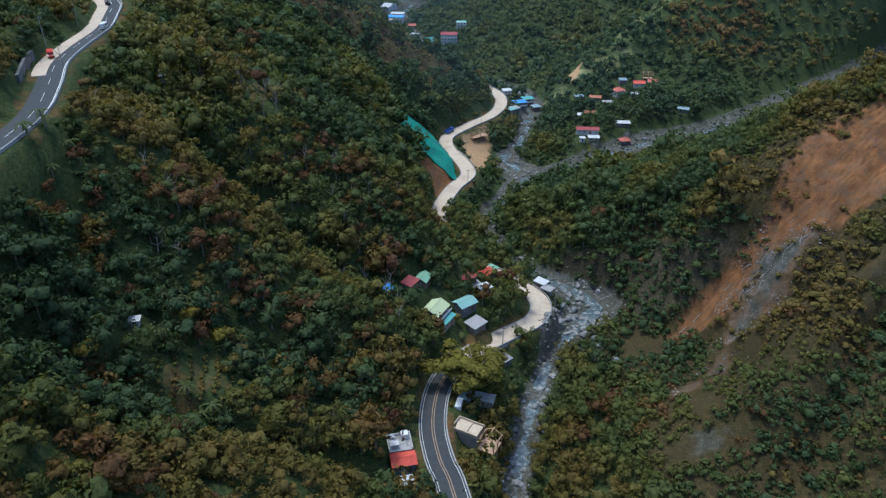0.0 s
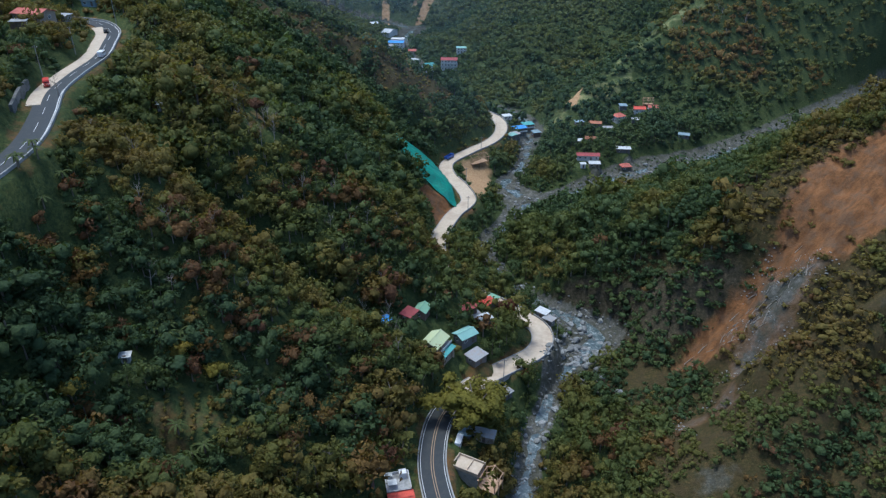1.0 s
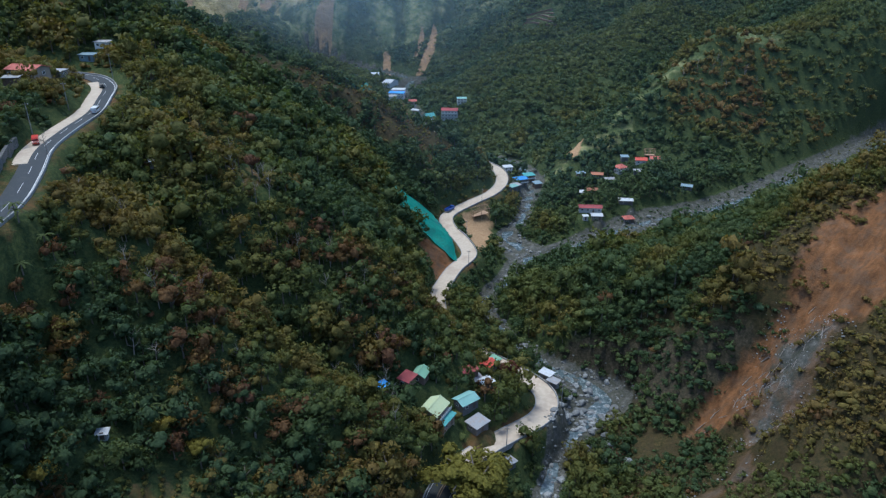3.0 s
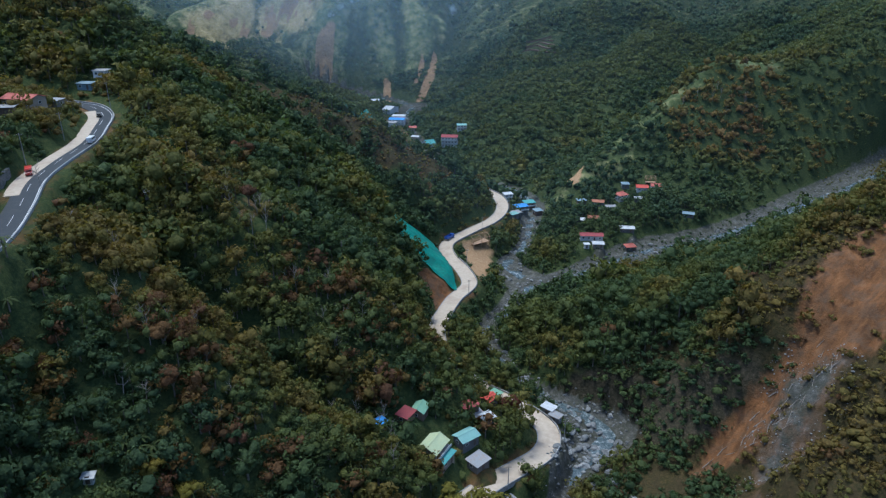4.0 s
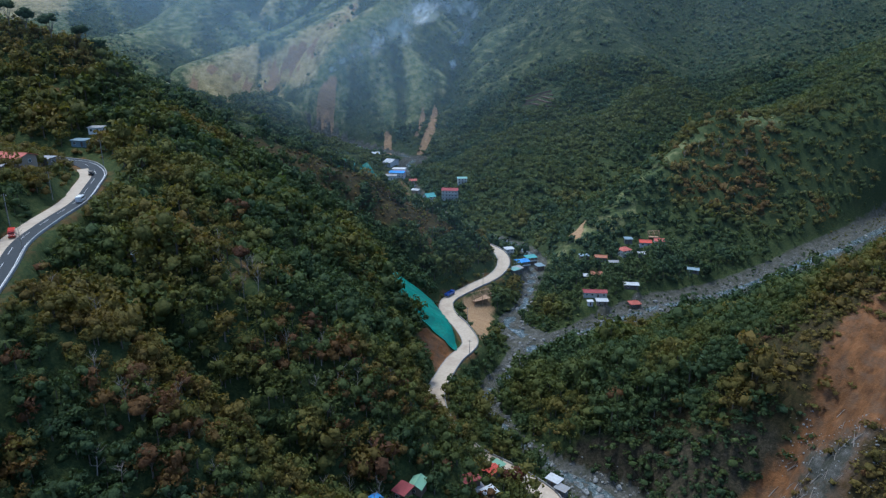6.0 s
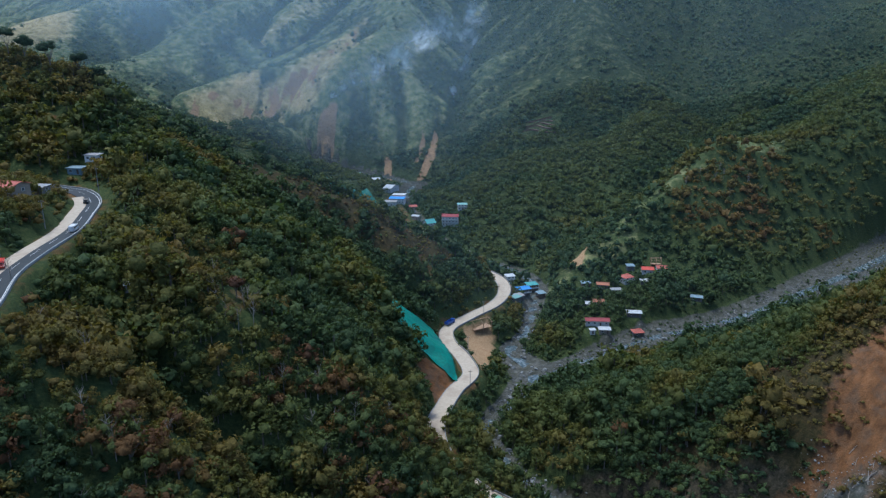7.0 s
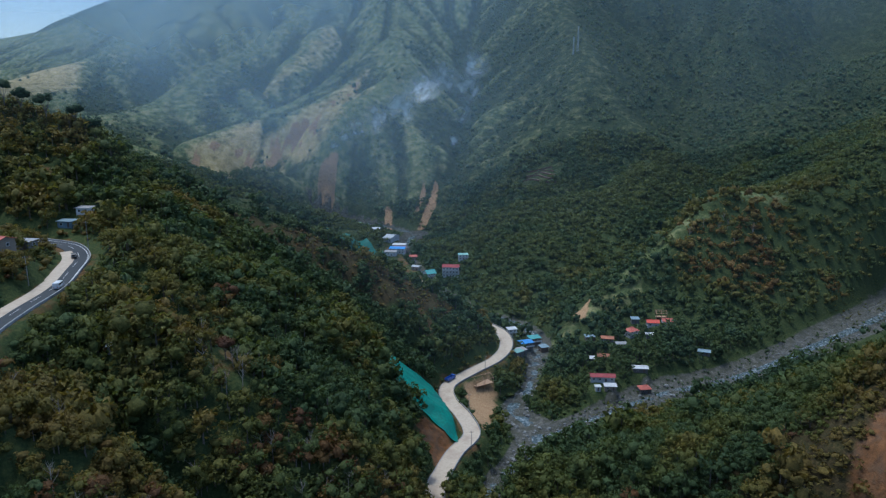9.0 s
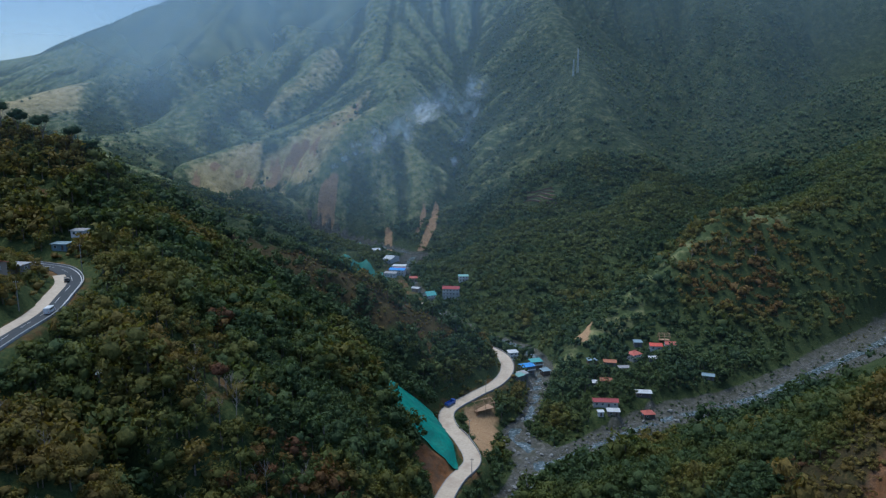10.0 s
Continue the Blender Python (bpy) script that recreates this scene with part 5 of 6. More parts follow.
SMOKE = vapour_material("smoke", (0.80, 0.82, 0.80), 0.95)
puffs("smoke", [(-152, 1000, 108, 9), (-141, 1000, 119, 12), (-122, 1002, 131, 17), (-93, 1006, 144, 24), (-59, 1012, 161, 30), (-28, 1020, 181, 30), (1, 1030, 201, 26)],
      SMOKE, "pale bluish smoke drifting up from a slope fire", "smoke", 5)
puffs("smoke_column", [(12, 1075, 109, 10), (22, 1078, 150, 20), (31, 1082, 187, 27), (41, 1088, 219, 26)], SMOKE, "thin column of blue smoke above a gully", "smoke", 6)


def haze_material(name, colour):
    """See-through sheet standing in for hazy air: scatters the daylight that falls on it and that comes through it."""
    m, nodes, links, shader = graph(name)
    at = nodes.new("ShaderNodeNewGeometry").outputs["Position"]
    drift = ramp_node(nodes, links, noise_node(nodes, links, 0.004, 4, 0.5, where=at), [(0.3, (0.7, 0.7, 0.7)), (0.7, (1, 1, 1))])
    amount = maths(nodes, links, "MULTIPLY", drift, attribute(nodes, "fade"))
    clear, back, through_light, both, out = (nodes.new("ShaderNode" + k) for k in ("BsdfTransparent", "BsdfDiffuse", "BsdfTranslucent", "MixShader", "MixShader"))
    back.inputs[0].default_value = through_light.inputs[0].default_value = (*colour, 1)
    links.new(back.outputs[0], both.inputs[1])
    links.new(through_light.outputs[0], both.inputs[2])
    links.new(amount, out.inputs[0])
    links.new(clear.outputs[0], out.inputs[1])
    links.new(both.outputs[0], out.inputs[2])
    links.new(out.outputs[0], nodes["Material Output"].inputs["Surface"])
    return m


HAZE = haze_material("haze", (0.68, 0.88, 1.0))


def haze(y0, dense, label):
    """A sheet imitating a layer of haze across the valley, denser to the left, thinning out upwards and where it meets
    the slopes.
    """
    u, v = np.meshgrid(np.linspace(-0.95, 0.95, 90), np.linspace(0, 1, 50))
    x, z = u * y0, v * 0.62 * y0
    y = y0 * (1.06 - 0.12 * u ** 2)
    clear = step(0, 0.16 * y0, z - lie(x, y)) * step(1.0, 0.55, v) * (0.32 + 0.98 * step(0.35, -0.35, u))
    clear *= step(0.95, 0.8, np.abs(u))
    n = u.shape[1]
    q = (np.arange(u.shape[0] - 1)[:, None] * n + np.arange(n - 1)[None]).ravel()
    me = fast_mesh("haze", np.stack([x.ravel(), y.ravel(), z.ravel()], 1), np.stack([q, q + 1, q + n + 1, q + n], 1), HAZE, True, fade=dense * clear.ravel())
    return tagged(new("haze", me), label, "haze", kind="stuff")


# four sheets added across the valley to pale the distance like haze
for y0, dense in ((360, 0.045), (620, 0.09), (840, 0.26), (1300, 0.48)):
    haze(y0, dense, "thin bluish sheet standing in for haze in the valley")

# ---- boulders ----
rng = np.random.default_rng(11)


def rock_mesh(seed, detail=2):
    bm = bmesh.new()
    bmesh.ops.create_icosphere(bm, subdivisions=detail, radius=1)
    for v in bm.verts:
        p = v.co + Vector((seed * 7.1, seed * 3.3, 0))
        v.co *= 0.78 + 0.5 * noise.noise(p * 0.9) + 0.16 * noise.noise(p * 2.6)
        v.co.z *= 0.72
    me = bpy.data.meshes.new("boulder")
    bm.to_mesh(me)
    bm.free()
    me.materials.append(STONE)
    return me


ROCKS = [rock_mesh(k) for k in range(7)]


def boulder(x, y, r, k):
    ob = new("boulder", ROCKS[k % 7])
    ob.matrix_world = pose(x, y, lie_at(x, y) + 0.18 * r, 0, 0, 47 * k) @ Matrix.Diagonal((r * (0.9 + 0.06 * (k % 6)), r * (1.2 - 0.07 * (k % 5)), r, 1))
    tagged(ob, "grey weathered boulder lying in the river bed", "boulder", "boulders in the river beds")


k = 0
for line, half, n, lo, hi in ((stretch(RIVER_LINE, 120, 320), river_half, 150, 0.7, 1.9), (stretch(RIVER_LINE, 330, 480), river_half, 60, 0.8, 2.0), (stretch(TRIB_LINE, 370, 560), trib_half, 75, 0.8, 2.0)):
    p = np.array(line)
    for i in rng.integers(0, len(p), n):
        h = float(half(np.array([p[i, 1]]))[0]) * 1.1
        boulder(p[i, 0] + rng.uniform(-h, h), p[i, 1] + rng.uniform(-3, 3), lo + (hi - lo) * rng.random() ** 3, k)
        k += 1
boulder(152, 421, 4.2, 3)
for i in range(70):
    a, b = 55 + 7 * rng.normal(), 228 + 9 * rng.normal()
    boulder(a, b, 0.9 + 1.7 * rng.random() ** 2, k + i)
boulder(58, 205, 2.6, 1)
boulder(60, 212, 2.9, 2)

ico = bmesh.new()
bmesh.ops.create_icosphere(ico, subdivisions=1, radius=1)
ICO_V, ICO_F = np.array([v.co[:] for v in ico.verts]), np.array([[v.index for v in f.verts] for f in ico.faces])
ico.free()


def scatter_stones(name, x, y, r, label):
    n = len(x)
    shape = ICO_V[None] * rng.uniform(0.65, 1.25, (n, len(ICO_V), 1)) * (r[:, None, None] * np.array([1, 1, 0.7]))
    v = shape + np.stack([x, y, lie(x, y) + 0.15 * r], 1)[:, None]
    f = ICO_F[None] + (np.arange(n) * len(ICO_V))[:, None, None]
    return tagged(new(name, fast_mesh(name, v.reshape(-1, 3), f.reshape(-1, 3), STONE)), label, "stones", kind="stuff")


sx, sy, sr = [], [], []
for line, half, n in ((stretch(RIVER_LINE, 110, 330), river_half, 1100), (stretch(RIVER_LINE, 330, 520), river_half, 600), (stretch(TRIB_LINE, 368, 600), trib_half, 2600)):
    p = np.array(line)
    i = rng.integers(0, len(p), n)
    h = half(p[i, 1]) * 1.25
    sx.append(p[i, 0] + rng.uniform(-1, 1, n) * h)
    sy.append(p[i, 1] + rng.uniform(-4, 4, n))
    sr.append(0.2 + 0.55 * rng.random(n) ** 2)
scatter_stones("river_stones", np.concatenate(sx), np.concatenate(sy), np.concatenate(sr), "grey and white stones strewn over the river beds")
cx, cy = rng.uniform(70, 140, 2600), rng.uniform(165, 232, 2600)
keep = (inside(SCREE, cx, cy) > -4) & (fbm(cx / 7, cy / 7, 3) > 0.5)
scatter_stones("scree", cx[keep], cy[keep], 0.12 + 0.36 * rng.random(keep.sum()) ** 3, "loose grey scree on the landslide")


# ---- trees ----
def crown(seed, leaves, lobes=5, leaf=0.3, flat=0.85, centre=1.15, lump=1.0, cores=0):
    """A crown one metre in radius: uneven rounded boughs with leaf sprays standing off them. Returns corners, triangles and the way that each corner faces."""
    r = np.random.default_rng(seed)
    c = r.normal(size=(lobes, 3))
    c /= np.linalg.norm(c, axis=1)[:, None]
    c *= r.uniform(0.35, 0.95, (lobes, 1)) * max(0.2, 1.85 - 0.85 * lump) ** 0.5
    c[:, 2] *= 0.62
    rad = lump * r.uniform(0.3, 0.56, lobes)
    core = np.argsort(-rad)[:max(1, cores or lobes)]
    lv = c[core, None] + ICO_V[None] * rad[core, None, None] * r.uniform(0.5, 1.05, (len(core), len(ICO_V), 1))
    ln = 0.6 * np.broadcast_to(ICO_V[None], lv.shape) + 0.6 * lv / np.linalg.norm(lv, axis=2)[:, :, None]
    lv, ln = lv.reshape(-1, 3), ln.reshape(-1, 3)
    lf = (ICO_F[None] + (np.arange(len(core)) * len(ICO_V))[:, None, None]).reshape(-1, 3)
    which = r.integers(0, lobes, leaves * 6)
    d = r.normal(size=(leaves * 6, 3))
    d[:, 2] = np.abs(d[:, 2]) - 0.35
    d /= np.linalg.norm(d, axis=1)[:, None]
    p = c[which] + d * rad[which, None] * r.uniform(0.75, 1.3, (leaves * 6, 1))
    free = np.all(np.linalg.norm(p[:, None] - c[None], axis=2) > 0.72 * rad[None], axis=1)
    p, d = p[free][:leaves], d[free][:leaves]
    n = d + r.normal(scale=0.5, size=d.shape) + np.array([0, 0, 0.15])
    n /= np.linalg.norm(n, axis=1)[:, None]
    u = np.cross(n, r.normal(size=n.shape))
    u /= np.linalg.norm(u, axis=1)[:, None]
    w = np.cross(n, u)
    s = leaf * r.uniform(0.55, 1.25, (len(p), 1))
    bend = -0.3 * s * n
    qv = np.stack([p - u * s * 0.7 + bend * 0.5, p - w * s * 0.4, p + u * s * 0.7 + bend, p + w * s * 0.4], 1).reshape(-1, 3)
    qn = np.repeat(0.7 * d + 0.4 * p / np.linalg.norm(p, axis=1)[:, None] + 0.3 * n, 4, axis=0)
    k = len(lv) + np.arange(len(p))[:, None] * 4
    v, face = np.vstack([lv, qv]), np.vstack([ln, qn])
    v[:, 2] = v[:, 2] * flat + centre
    f = np.vstack([lf, np.hstack([k, k + 1, k + 2]), np.hstack([k, k + 2, k + 3])])
    face[:, 2] += 0.4
    return v, f, face / np.linalg.norm(face, axis=1)[:, None]


def crown_mesh(name, shape, tint, mat, scale=(1, 1, 1), lift=0.0):
    v, f, face = shape
    me = fast_mesh(name, v * np.array(scale) + np.array([0, 0, lift]), f, mat, True, tint=np.broadcast_to(tint, len(v)))
    me.normals_split_custom_set_from_vertices(face)
    return me


def forest(name, x, y, size, tint, stock, mat, label, trunks=True, rnd=None, sink=0.0):
    """Many trees joined into one object: crowns from a stock of shapes, with trunks."""
    r = rnd or rng
    n = len(x)
    z = lie(x, y) - sink
    kind, turn, tall = r.integers(0, len(stock), n), r.uniform(0, 2 * math.pi, n), r.uniform(0.8, 1.3, n)
    vs, fs, ns, ts, total = [], [], [], [], 0
    for k, (shape, tri, face) in enumerate(stock):
        i = np.where(kind == k)[0]
        if not len(i):
            continue
        c, s = np.cos(turn[i])[:, None], np.sin(turn[i])[:, None]
        a = np.stack([(shape[:, 0] * c - shape[:, 1] * s) * size[i, None] + x[i, None], (shape[:, 0] * s + shape[:, 1] * c) * size[i, None] + y[i, None], shape[:, 2][None] * (size * tall)[i, None] + z[i, None]], 2)
        vs.append(a.reshape(-1, 3))
        fs.append((tri[None] + (total + np.arange(len(i)) * len(shape))[:, None, None]).reshape(-1, 3))
        ns.append(np.stack([face[:, 0] * c - face[:, 1] * s, face[:, 0] * s + face[:, 1] * c, np.broadcast_to(face[:, 2], (len(i), len(face)))], 2).reshape(-1, 3))
        ts.append(np.repeat(tint[i], len(shape)))
        total += len(i) * len(shape)
    me = fast_mesh(name, np.vstack(vs), np.vstack(fs), mat, True, tint=np.concatenate(ts))
    me.normals_split_custom_set_from_vertices(np.vstack(ns))
    ob = tagged(new(name, me), label, "trees", kind="stuff")
    if trunks:
        base = np.array([(0, 0.07, 0), (0.06, -0.035, 0), (-0.06, -0.035, 0), (0, 0.03, 1.25), (0.026, -0.015, 1.25), (-0.026, -0.015, 1.25)])
        a = base[None] * size[:, None, None] + np.stack([x, y, z - 0.3], 1)[:, None]
        q = np.array([(0, 1, 4, 3), (1, 2, 5, 4), (2, 0, 3, 5)])[None] + (np.arange(n) * 6)[:, None, None]
        part("trunks", fast_mesh(name + "_trunks", a.reshape(-1, 3), q.reshape(-1, 4), BARK), BARK, ob, "thin grey-brown trunks")
    return ob


def growing(x, y, margin=1.0):
    """Where trees can stand: off roads, water, slides, houses, nets and fields."""
    ok = along(ROAD_LINE, x, y)[0] > np.where((y > 246) & (y < 314), 4.6, 6.2) + margin
    ok &= along(UPPER_LINE, x, y)[0] > np.where((y < 208) & (x > -113), 7.2, 8.6) + margin
    ok &= along(RIVER_LINE, x, y)[0] > river_half(y) * 1.05 + margin
    ok &= along(TRIB_LINE, x, y)[0] > trib_half(y) * 1.05 + 2.5 + margin
    ok &= along(RIVER_UP_LINE, x, y)[0] > 16
    ok &= (inside(FLANK, x, y) < 0) | (fbm(x / 8, y / 8, 2) > 0.66)
    ok &= (along(SPUR, x, y)[0] > 9) | (fbm(x / 7, y / 7, 2) > 0.47)
    for p, m in ((SLIDE, 0), (SCREE, 0), (NET_FOOT, 1), (VERGE, 1), (FIELD, 0), *((b, 0) for b in BARE), *((c, 0) for c in CLEARINGS), *((c, 0) for c in TAN)):
        ok &= inside(p, x, y) < m
    for foot, climb, p, q in ((NET_FEET, NET_CLIMB, 0.93, -0.37), (FAR_FEET, FAR_CLIMB, 0.55, 0.83)):
        ok &= inside([(a, b) for a, b in foot] + [(a - p * c, b + q * c) for (a, b), c in zip(foot[::-1], climb[::-1])], x, y) < margin - 3
    for a, b, r in KEEP_CLEAR:
        ok &= (x - a) ** 2 + (y - b) ** 2 > (r + margin + (2.2 if b > 330 else 1.2)) ** 2
    return ok


def jitter(x0, x1, y0, y1, gap):
    a, b = np.meshgrid(np.arange(x0, x1, gap), np.arange(y0, y1, gap))
    b = b + (np.arange(a.shape[1]) % 2 * gap / 2)[None]
    return (a + rng.uniform(-0.7, 0.7, a.shape) * gap).ravel(), (b + rng.uniform(-0.7, 0.7, a.shape) * gap).ravel()


DRY = [(-69, 178, 10), (-61, 164, 8), (-96, 152, 8), (-65, 237, 7), (-53, 226, 8), (-20, 234, 10), (-36, 237, 9), (-43, 164, 7), (-81, 291, 6), (-62, 96, 9), (-24, 208, 8)]  # stands of dry trees: x, y, radius


def hue(x, y, low=0.06, high=0.70):
    """Leaf colour by place: gully shade painted dark green, lit spurs olive and ochre, brown in the dry stands."""
    patch = step(0.25, 0.75, fbm(x / 38 + 4, y / 38, 3) + 0.5 * (0.45 - gathered(x, y)) + 0.5 * (fbm(x / 110 + 9, y / 110, 2) - 0.5))
    t = low + (high - low) * (0.84 * patch + 0.16 * rng.random(len(x)))
    # leaves around the hamlet darkened, shade painted into their tint
    t = t * (1 - 0.6 * step(55, 80, x) * step(385, 410, y) * step(540, 500, y))
    t = np.clip(t + 0.22 * step(150, 190, x) * step(515, 540, y) * step(660, 640, y), 0, 1)
    dry = (0.012 + 0.25 * step(0.58, 0.7, fbm(x / 24, y / 24 + 8, 3))) * step(300, 230, y)
    for a, b, r in DRY:
        dry = np.maximum(dry, 0.8 * np.exp(-((x - a) ** 2 + (y - b) ** 2) / r ** 2))
    return np.where(rng.random(len(x)) < dry, rng.uniform(0.60, 0.92, len(x)), t)


NEAR = [crown(k, 145, 9, 0.2, 0.85, lump=0.85, cores=3) for k in range(14)]
LATER = [crown(200 + k, 90, 8, 0.22, 0.85, lump=0.85, cores=2) for k in range(12)]
BEHIND = [crown(240 + k, 34, 5, 0.38, 0.85, lump=0.95, cores=1) for k in range(12)]
MID = [crown(40 + k, 16, 4, 0.46, 0.85, centre=0.6, lump=1.0, cores=1) for k in range(12)]
FAR = [crown(70 + k, 5, 1, 0.4, centre=0.5, lump=1.6) for k in range(6)]
SHRUB = [crown(120 + k, 11, 1, 0.3, 0.7, centre=0.5, lump=1.5) for k in range(8)]
BUSH = [crown(90 + k, 30, 4, 0.34, 0.6, centre=0.3, lump=1.0, cores=1) for k in range(8)]

x, y = jitter(-240, 215, 66, 486, 4.2)
ok = growing(x, y, 0.4) & (np.abs(x) < 0.7 * y + 75) & ~((x > 62) & (y < 236 + 26 * (x > 112))) & ~((y > 420) & (x < -110))
ok &= inside(CLIFF, x, y) < 2
x, y = x[ok], y[ok]
rise = np.hypot(lie(x + 2, y) - lie(x - 2, y), lie(x, y + 2) - lie(x, y - 2)) / 4
more = np.repeat(np.arange(len(x)), (rng.random(len(x)) + np.clip(rise - 0.65, 0, 1.6)).astype(int))
ex, ey = x[more] + rng.uniform(-2.4, 2.4, len(more)), y[more] + rng.uniform(-2.4, 2.4, len(more))
ok = growing(ex, ey, 0.4)
x, y = np.concatenate([x, ex[ok]]), np.concatenate([y, ey[ok]])
size = 1.9 + 4.6 * fbm(x / 30, y / 30 + 3, 3) * (0.4 + 0.9 * rng.random(len(x)) ** 1.3)
size *= np.where(rng.random(len(x)) < 0.07, 1.45, 1)
tint = hue(x, y)
own = (x > -62) & (x < -6) & (y > 112) & (y < 176)
size *= 0.95
roadside = np.minimum(along(UPPER_LINE, x, y)[0], along(ROAD_LINE, x, y)[0] + 20 * (y < 312))
size = np.minimum(size, np.maximum(1.0, 0.6 * (roadside - 4.5)))
for i, stock, name, text in ((y < 205, NEAR, "slope_forest", "dense green and olive trees on the near slopes"), ((y >= 205) & (y < 320), LATER, "hillside_forest", "dense mixed green, olive and ochre trees covering the hillsides"),
                             (y >= 320, BEHIND, "ridge_forest", "green and brownish trees along the ridge above the valley road")):
    i = i & ~own
    forest(name, x[i], y[i], size[i], tint[i], stock, LEAF, text, sink=0.3)

bx, by = jitter(-220, 200, 96, 470, 4.5)
ok = growing(bx, by, -1.2) & (np.abs(bx) < 0.7 * by + 75) & ~((bx > 62) & (by < 236 + 26 * (bx > 112))) & ~((by > 430) & (bx < -90))
bx, by = bx[ok], by[ok]
forest("undergrowth", bx, by, 1.4 + 1.6 * rng.random(len(bx)), hue(bx, by, 0.1, 0.75), SHRUB, LEAF, "low bushes and saplings between the trees", False)

# the trees above the near road, one by one
LIMB_SHAPES = []
for k in range(5):
    bm = bmesh.new()
    beam(bm, (0, 0, -0.2), (0.03, 0.02, 1.0), 0.075, 7, 0.05)
    for i in range(4):
        a = i * 1.6 + k
        beam(bm, (0.02, 0.01, 0.65 + 0.1 * i), (0.42 * math.cos(a), 0.42 * math.sin(a), 1.25), 0.035, 5, 0.012)
    me = bpy.data.meshes.new("trunk")
    bm.to_mesh(me)
    bm.free()
    me.materials.append(BARK)
    LIMB_SHAPES.append(me)
CROWNS = {}
for i in np.where(own)[0]:
    shape, shade = int(rng.integers(0, 10)), round(float(tint[i]) * 14)
    if (shape, shade) not in CROWNS:
        CROWNS[shape, shade] = crown_mesh("crown", NEAR[shape], shade / 14, LEAF)
    kind = ("dark green", "leafy green", "olive green", "yellowish green", "dry brown")[min(4, int(tint[i] * 6))]
    ob = thing("tree", pose(x[i], y[i], lie_at(x[i], y[i]), 0, 0, 360 * rng.random()) @ Matrix.Diagonal((size[i], size[i], size[i] * rng.uniform(0.85, 1.2), 1)), kind + " tree on the steep slope above the road", "tree", "trees above the near road")
    part("trunk", LIMB_SHAPES[i % 5], None, ob)
    part("crown", CROWNS[shape, shade], None, ob)


def single_tree(x, y, r, high, tint, leaves, label, flat=0.5, leaf=0.12, lobes=16, seed=1, name="tree", lump=1.0, mat=None):
    """A large tree with forked limbs and a crown of many clumps."""
    ob = thing(name, pose(x, y, lie_at(x, y)), label, "tree")
    bm = bmesh.new()
    beam(bm, (0, 0, -1), (0, 0, high * 0.4), 0.05 * r + 0.1, 9, 0.035 * r + 0.08)
    for i in range(7):
        a = i * 0.9 + seed
        beam(bm, (0, 0, high * 0.36), (0.45 * r * math.cos(a), 0.45 * r * math.sin(a), high * 0.72), 0.022 * r + 0.05, 6, 0.02 * r)
        beam(bm, (0.45 * r * math.cos(a), 0.45 * r * math.sin(a), high * 0.72), (0.8 * r * math.cos(a + 0.25), 0.8 * r * math.sin(a + 0.25), high * 0.85), 0.02 * r, 5, 0.01 * r)
    part("trunk", bm, BARK, ob)
    part("crown", crown_mesh("crown", crown(seed + 500, leaves, lobes, leaf, flat, 0.0, lump), tint, mat or LEAF, (r, r, r), high * 0.8), mat or LEAF, ob)
    return ob


single_tree(7.5, 167.5, 10.5, 13, 0.52, 3200, "huge spreading tree with yellow-green leaves over the road", seed=3, lobes=46, flat=0.5, leaf=0.1, lump=0.5, mat=LEAF_YELLOW)
for k, (a, b, r, h, t, text) in enumerate((
        (-80, 121, 3.2, 5.5, 0.60, "round yellow-leaved tree on the slope"), (-65, 144, 2.6, 5.5, 0.60, "yellowing tree at the top of the terraced field"), (-57, 144, 2.9, 5.5, 0.55, "round yellow-green tree on the hillside"), (-70, 119, 2.2, 4.5, 0.75, "small orange-leaved tree on the hillside"),
        (26, 231, 3.2, 7, 0.97, "tree with dark red leaves above the bend"), (23, 228, 2.6, 6, 0.96, "small tree with dark red leaves"), (-74, 179, 3.4, 8, 0.86, "dry brown tree on the hillside"), (-70, 172, 3.2, 8, 0.84, "dry brown tree on the hillside"),
        (-66, 164, 3.0, 8, 0.88, "dry brown tree on the hillside"), (-67, 247, 3.2, 7, 0.93, "reddish-brown dry tree on the hillside"), (-35, 232, 3.4, 7, 0.80, "dry ochre tree on the hillside"), (-30, 236, 3.0, 7, 0.78, "dry ochre tree on the hillside"), (-208, 391, 4.2, 11, 0.03, "dark pine on the crest"),
        (-196, 391, 4.4, 12, 0.02, "dark pine on the crest"), (-182, 391, 4.0, 11, 0.03, "dark pine on the crest"), (-173, 391, 3.8, 10, 0.04, "dark pine on the crest"), (-216, 391, 4.0, 12, 0.02, "dark pine on the crest"), (-140, 392, 3.0, 8, 0.03, "dark tree on the crest"))):
    pine = "pine" in text
    single_tree(a, b, r * (1.1 if pine else 1), h * (1.35 if pine else 1), t, 420, text, 0.75, 0.14, 12, 20 + k, mat=LEAF_YELLOW if "yellow" in text else LEAF)

fx2, fy2 = jitter(-90, 12, 396, 470, 2.6)
ok = (inside(FLANK, fx2, fy2) > -4) & (fbm(fx2 / 6, fy2 / 6, 3) > 0.42)
forest("dry_scrub", fx2[ok], fy2[ok], 0.9 + 1.1 * rng.random(ok.sum()), 0.5 + 0.36 * rng.random(ok.sum()), SHRUB, LEAF, "low brown scrub on the dry flank of the ridge", False)

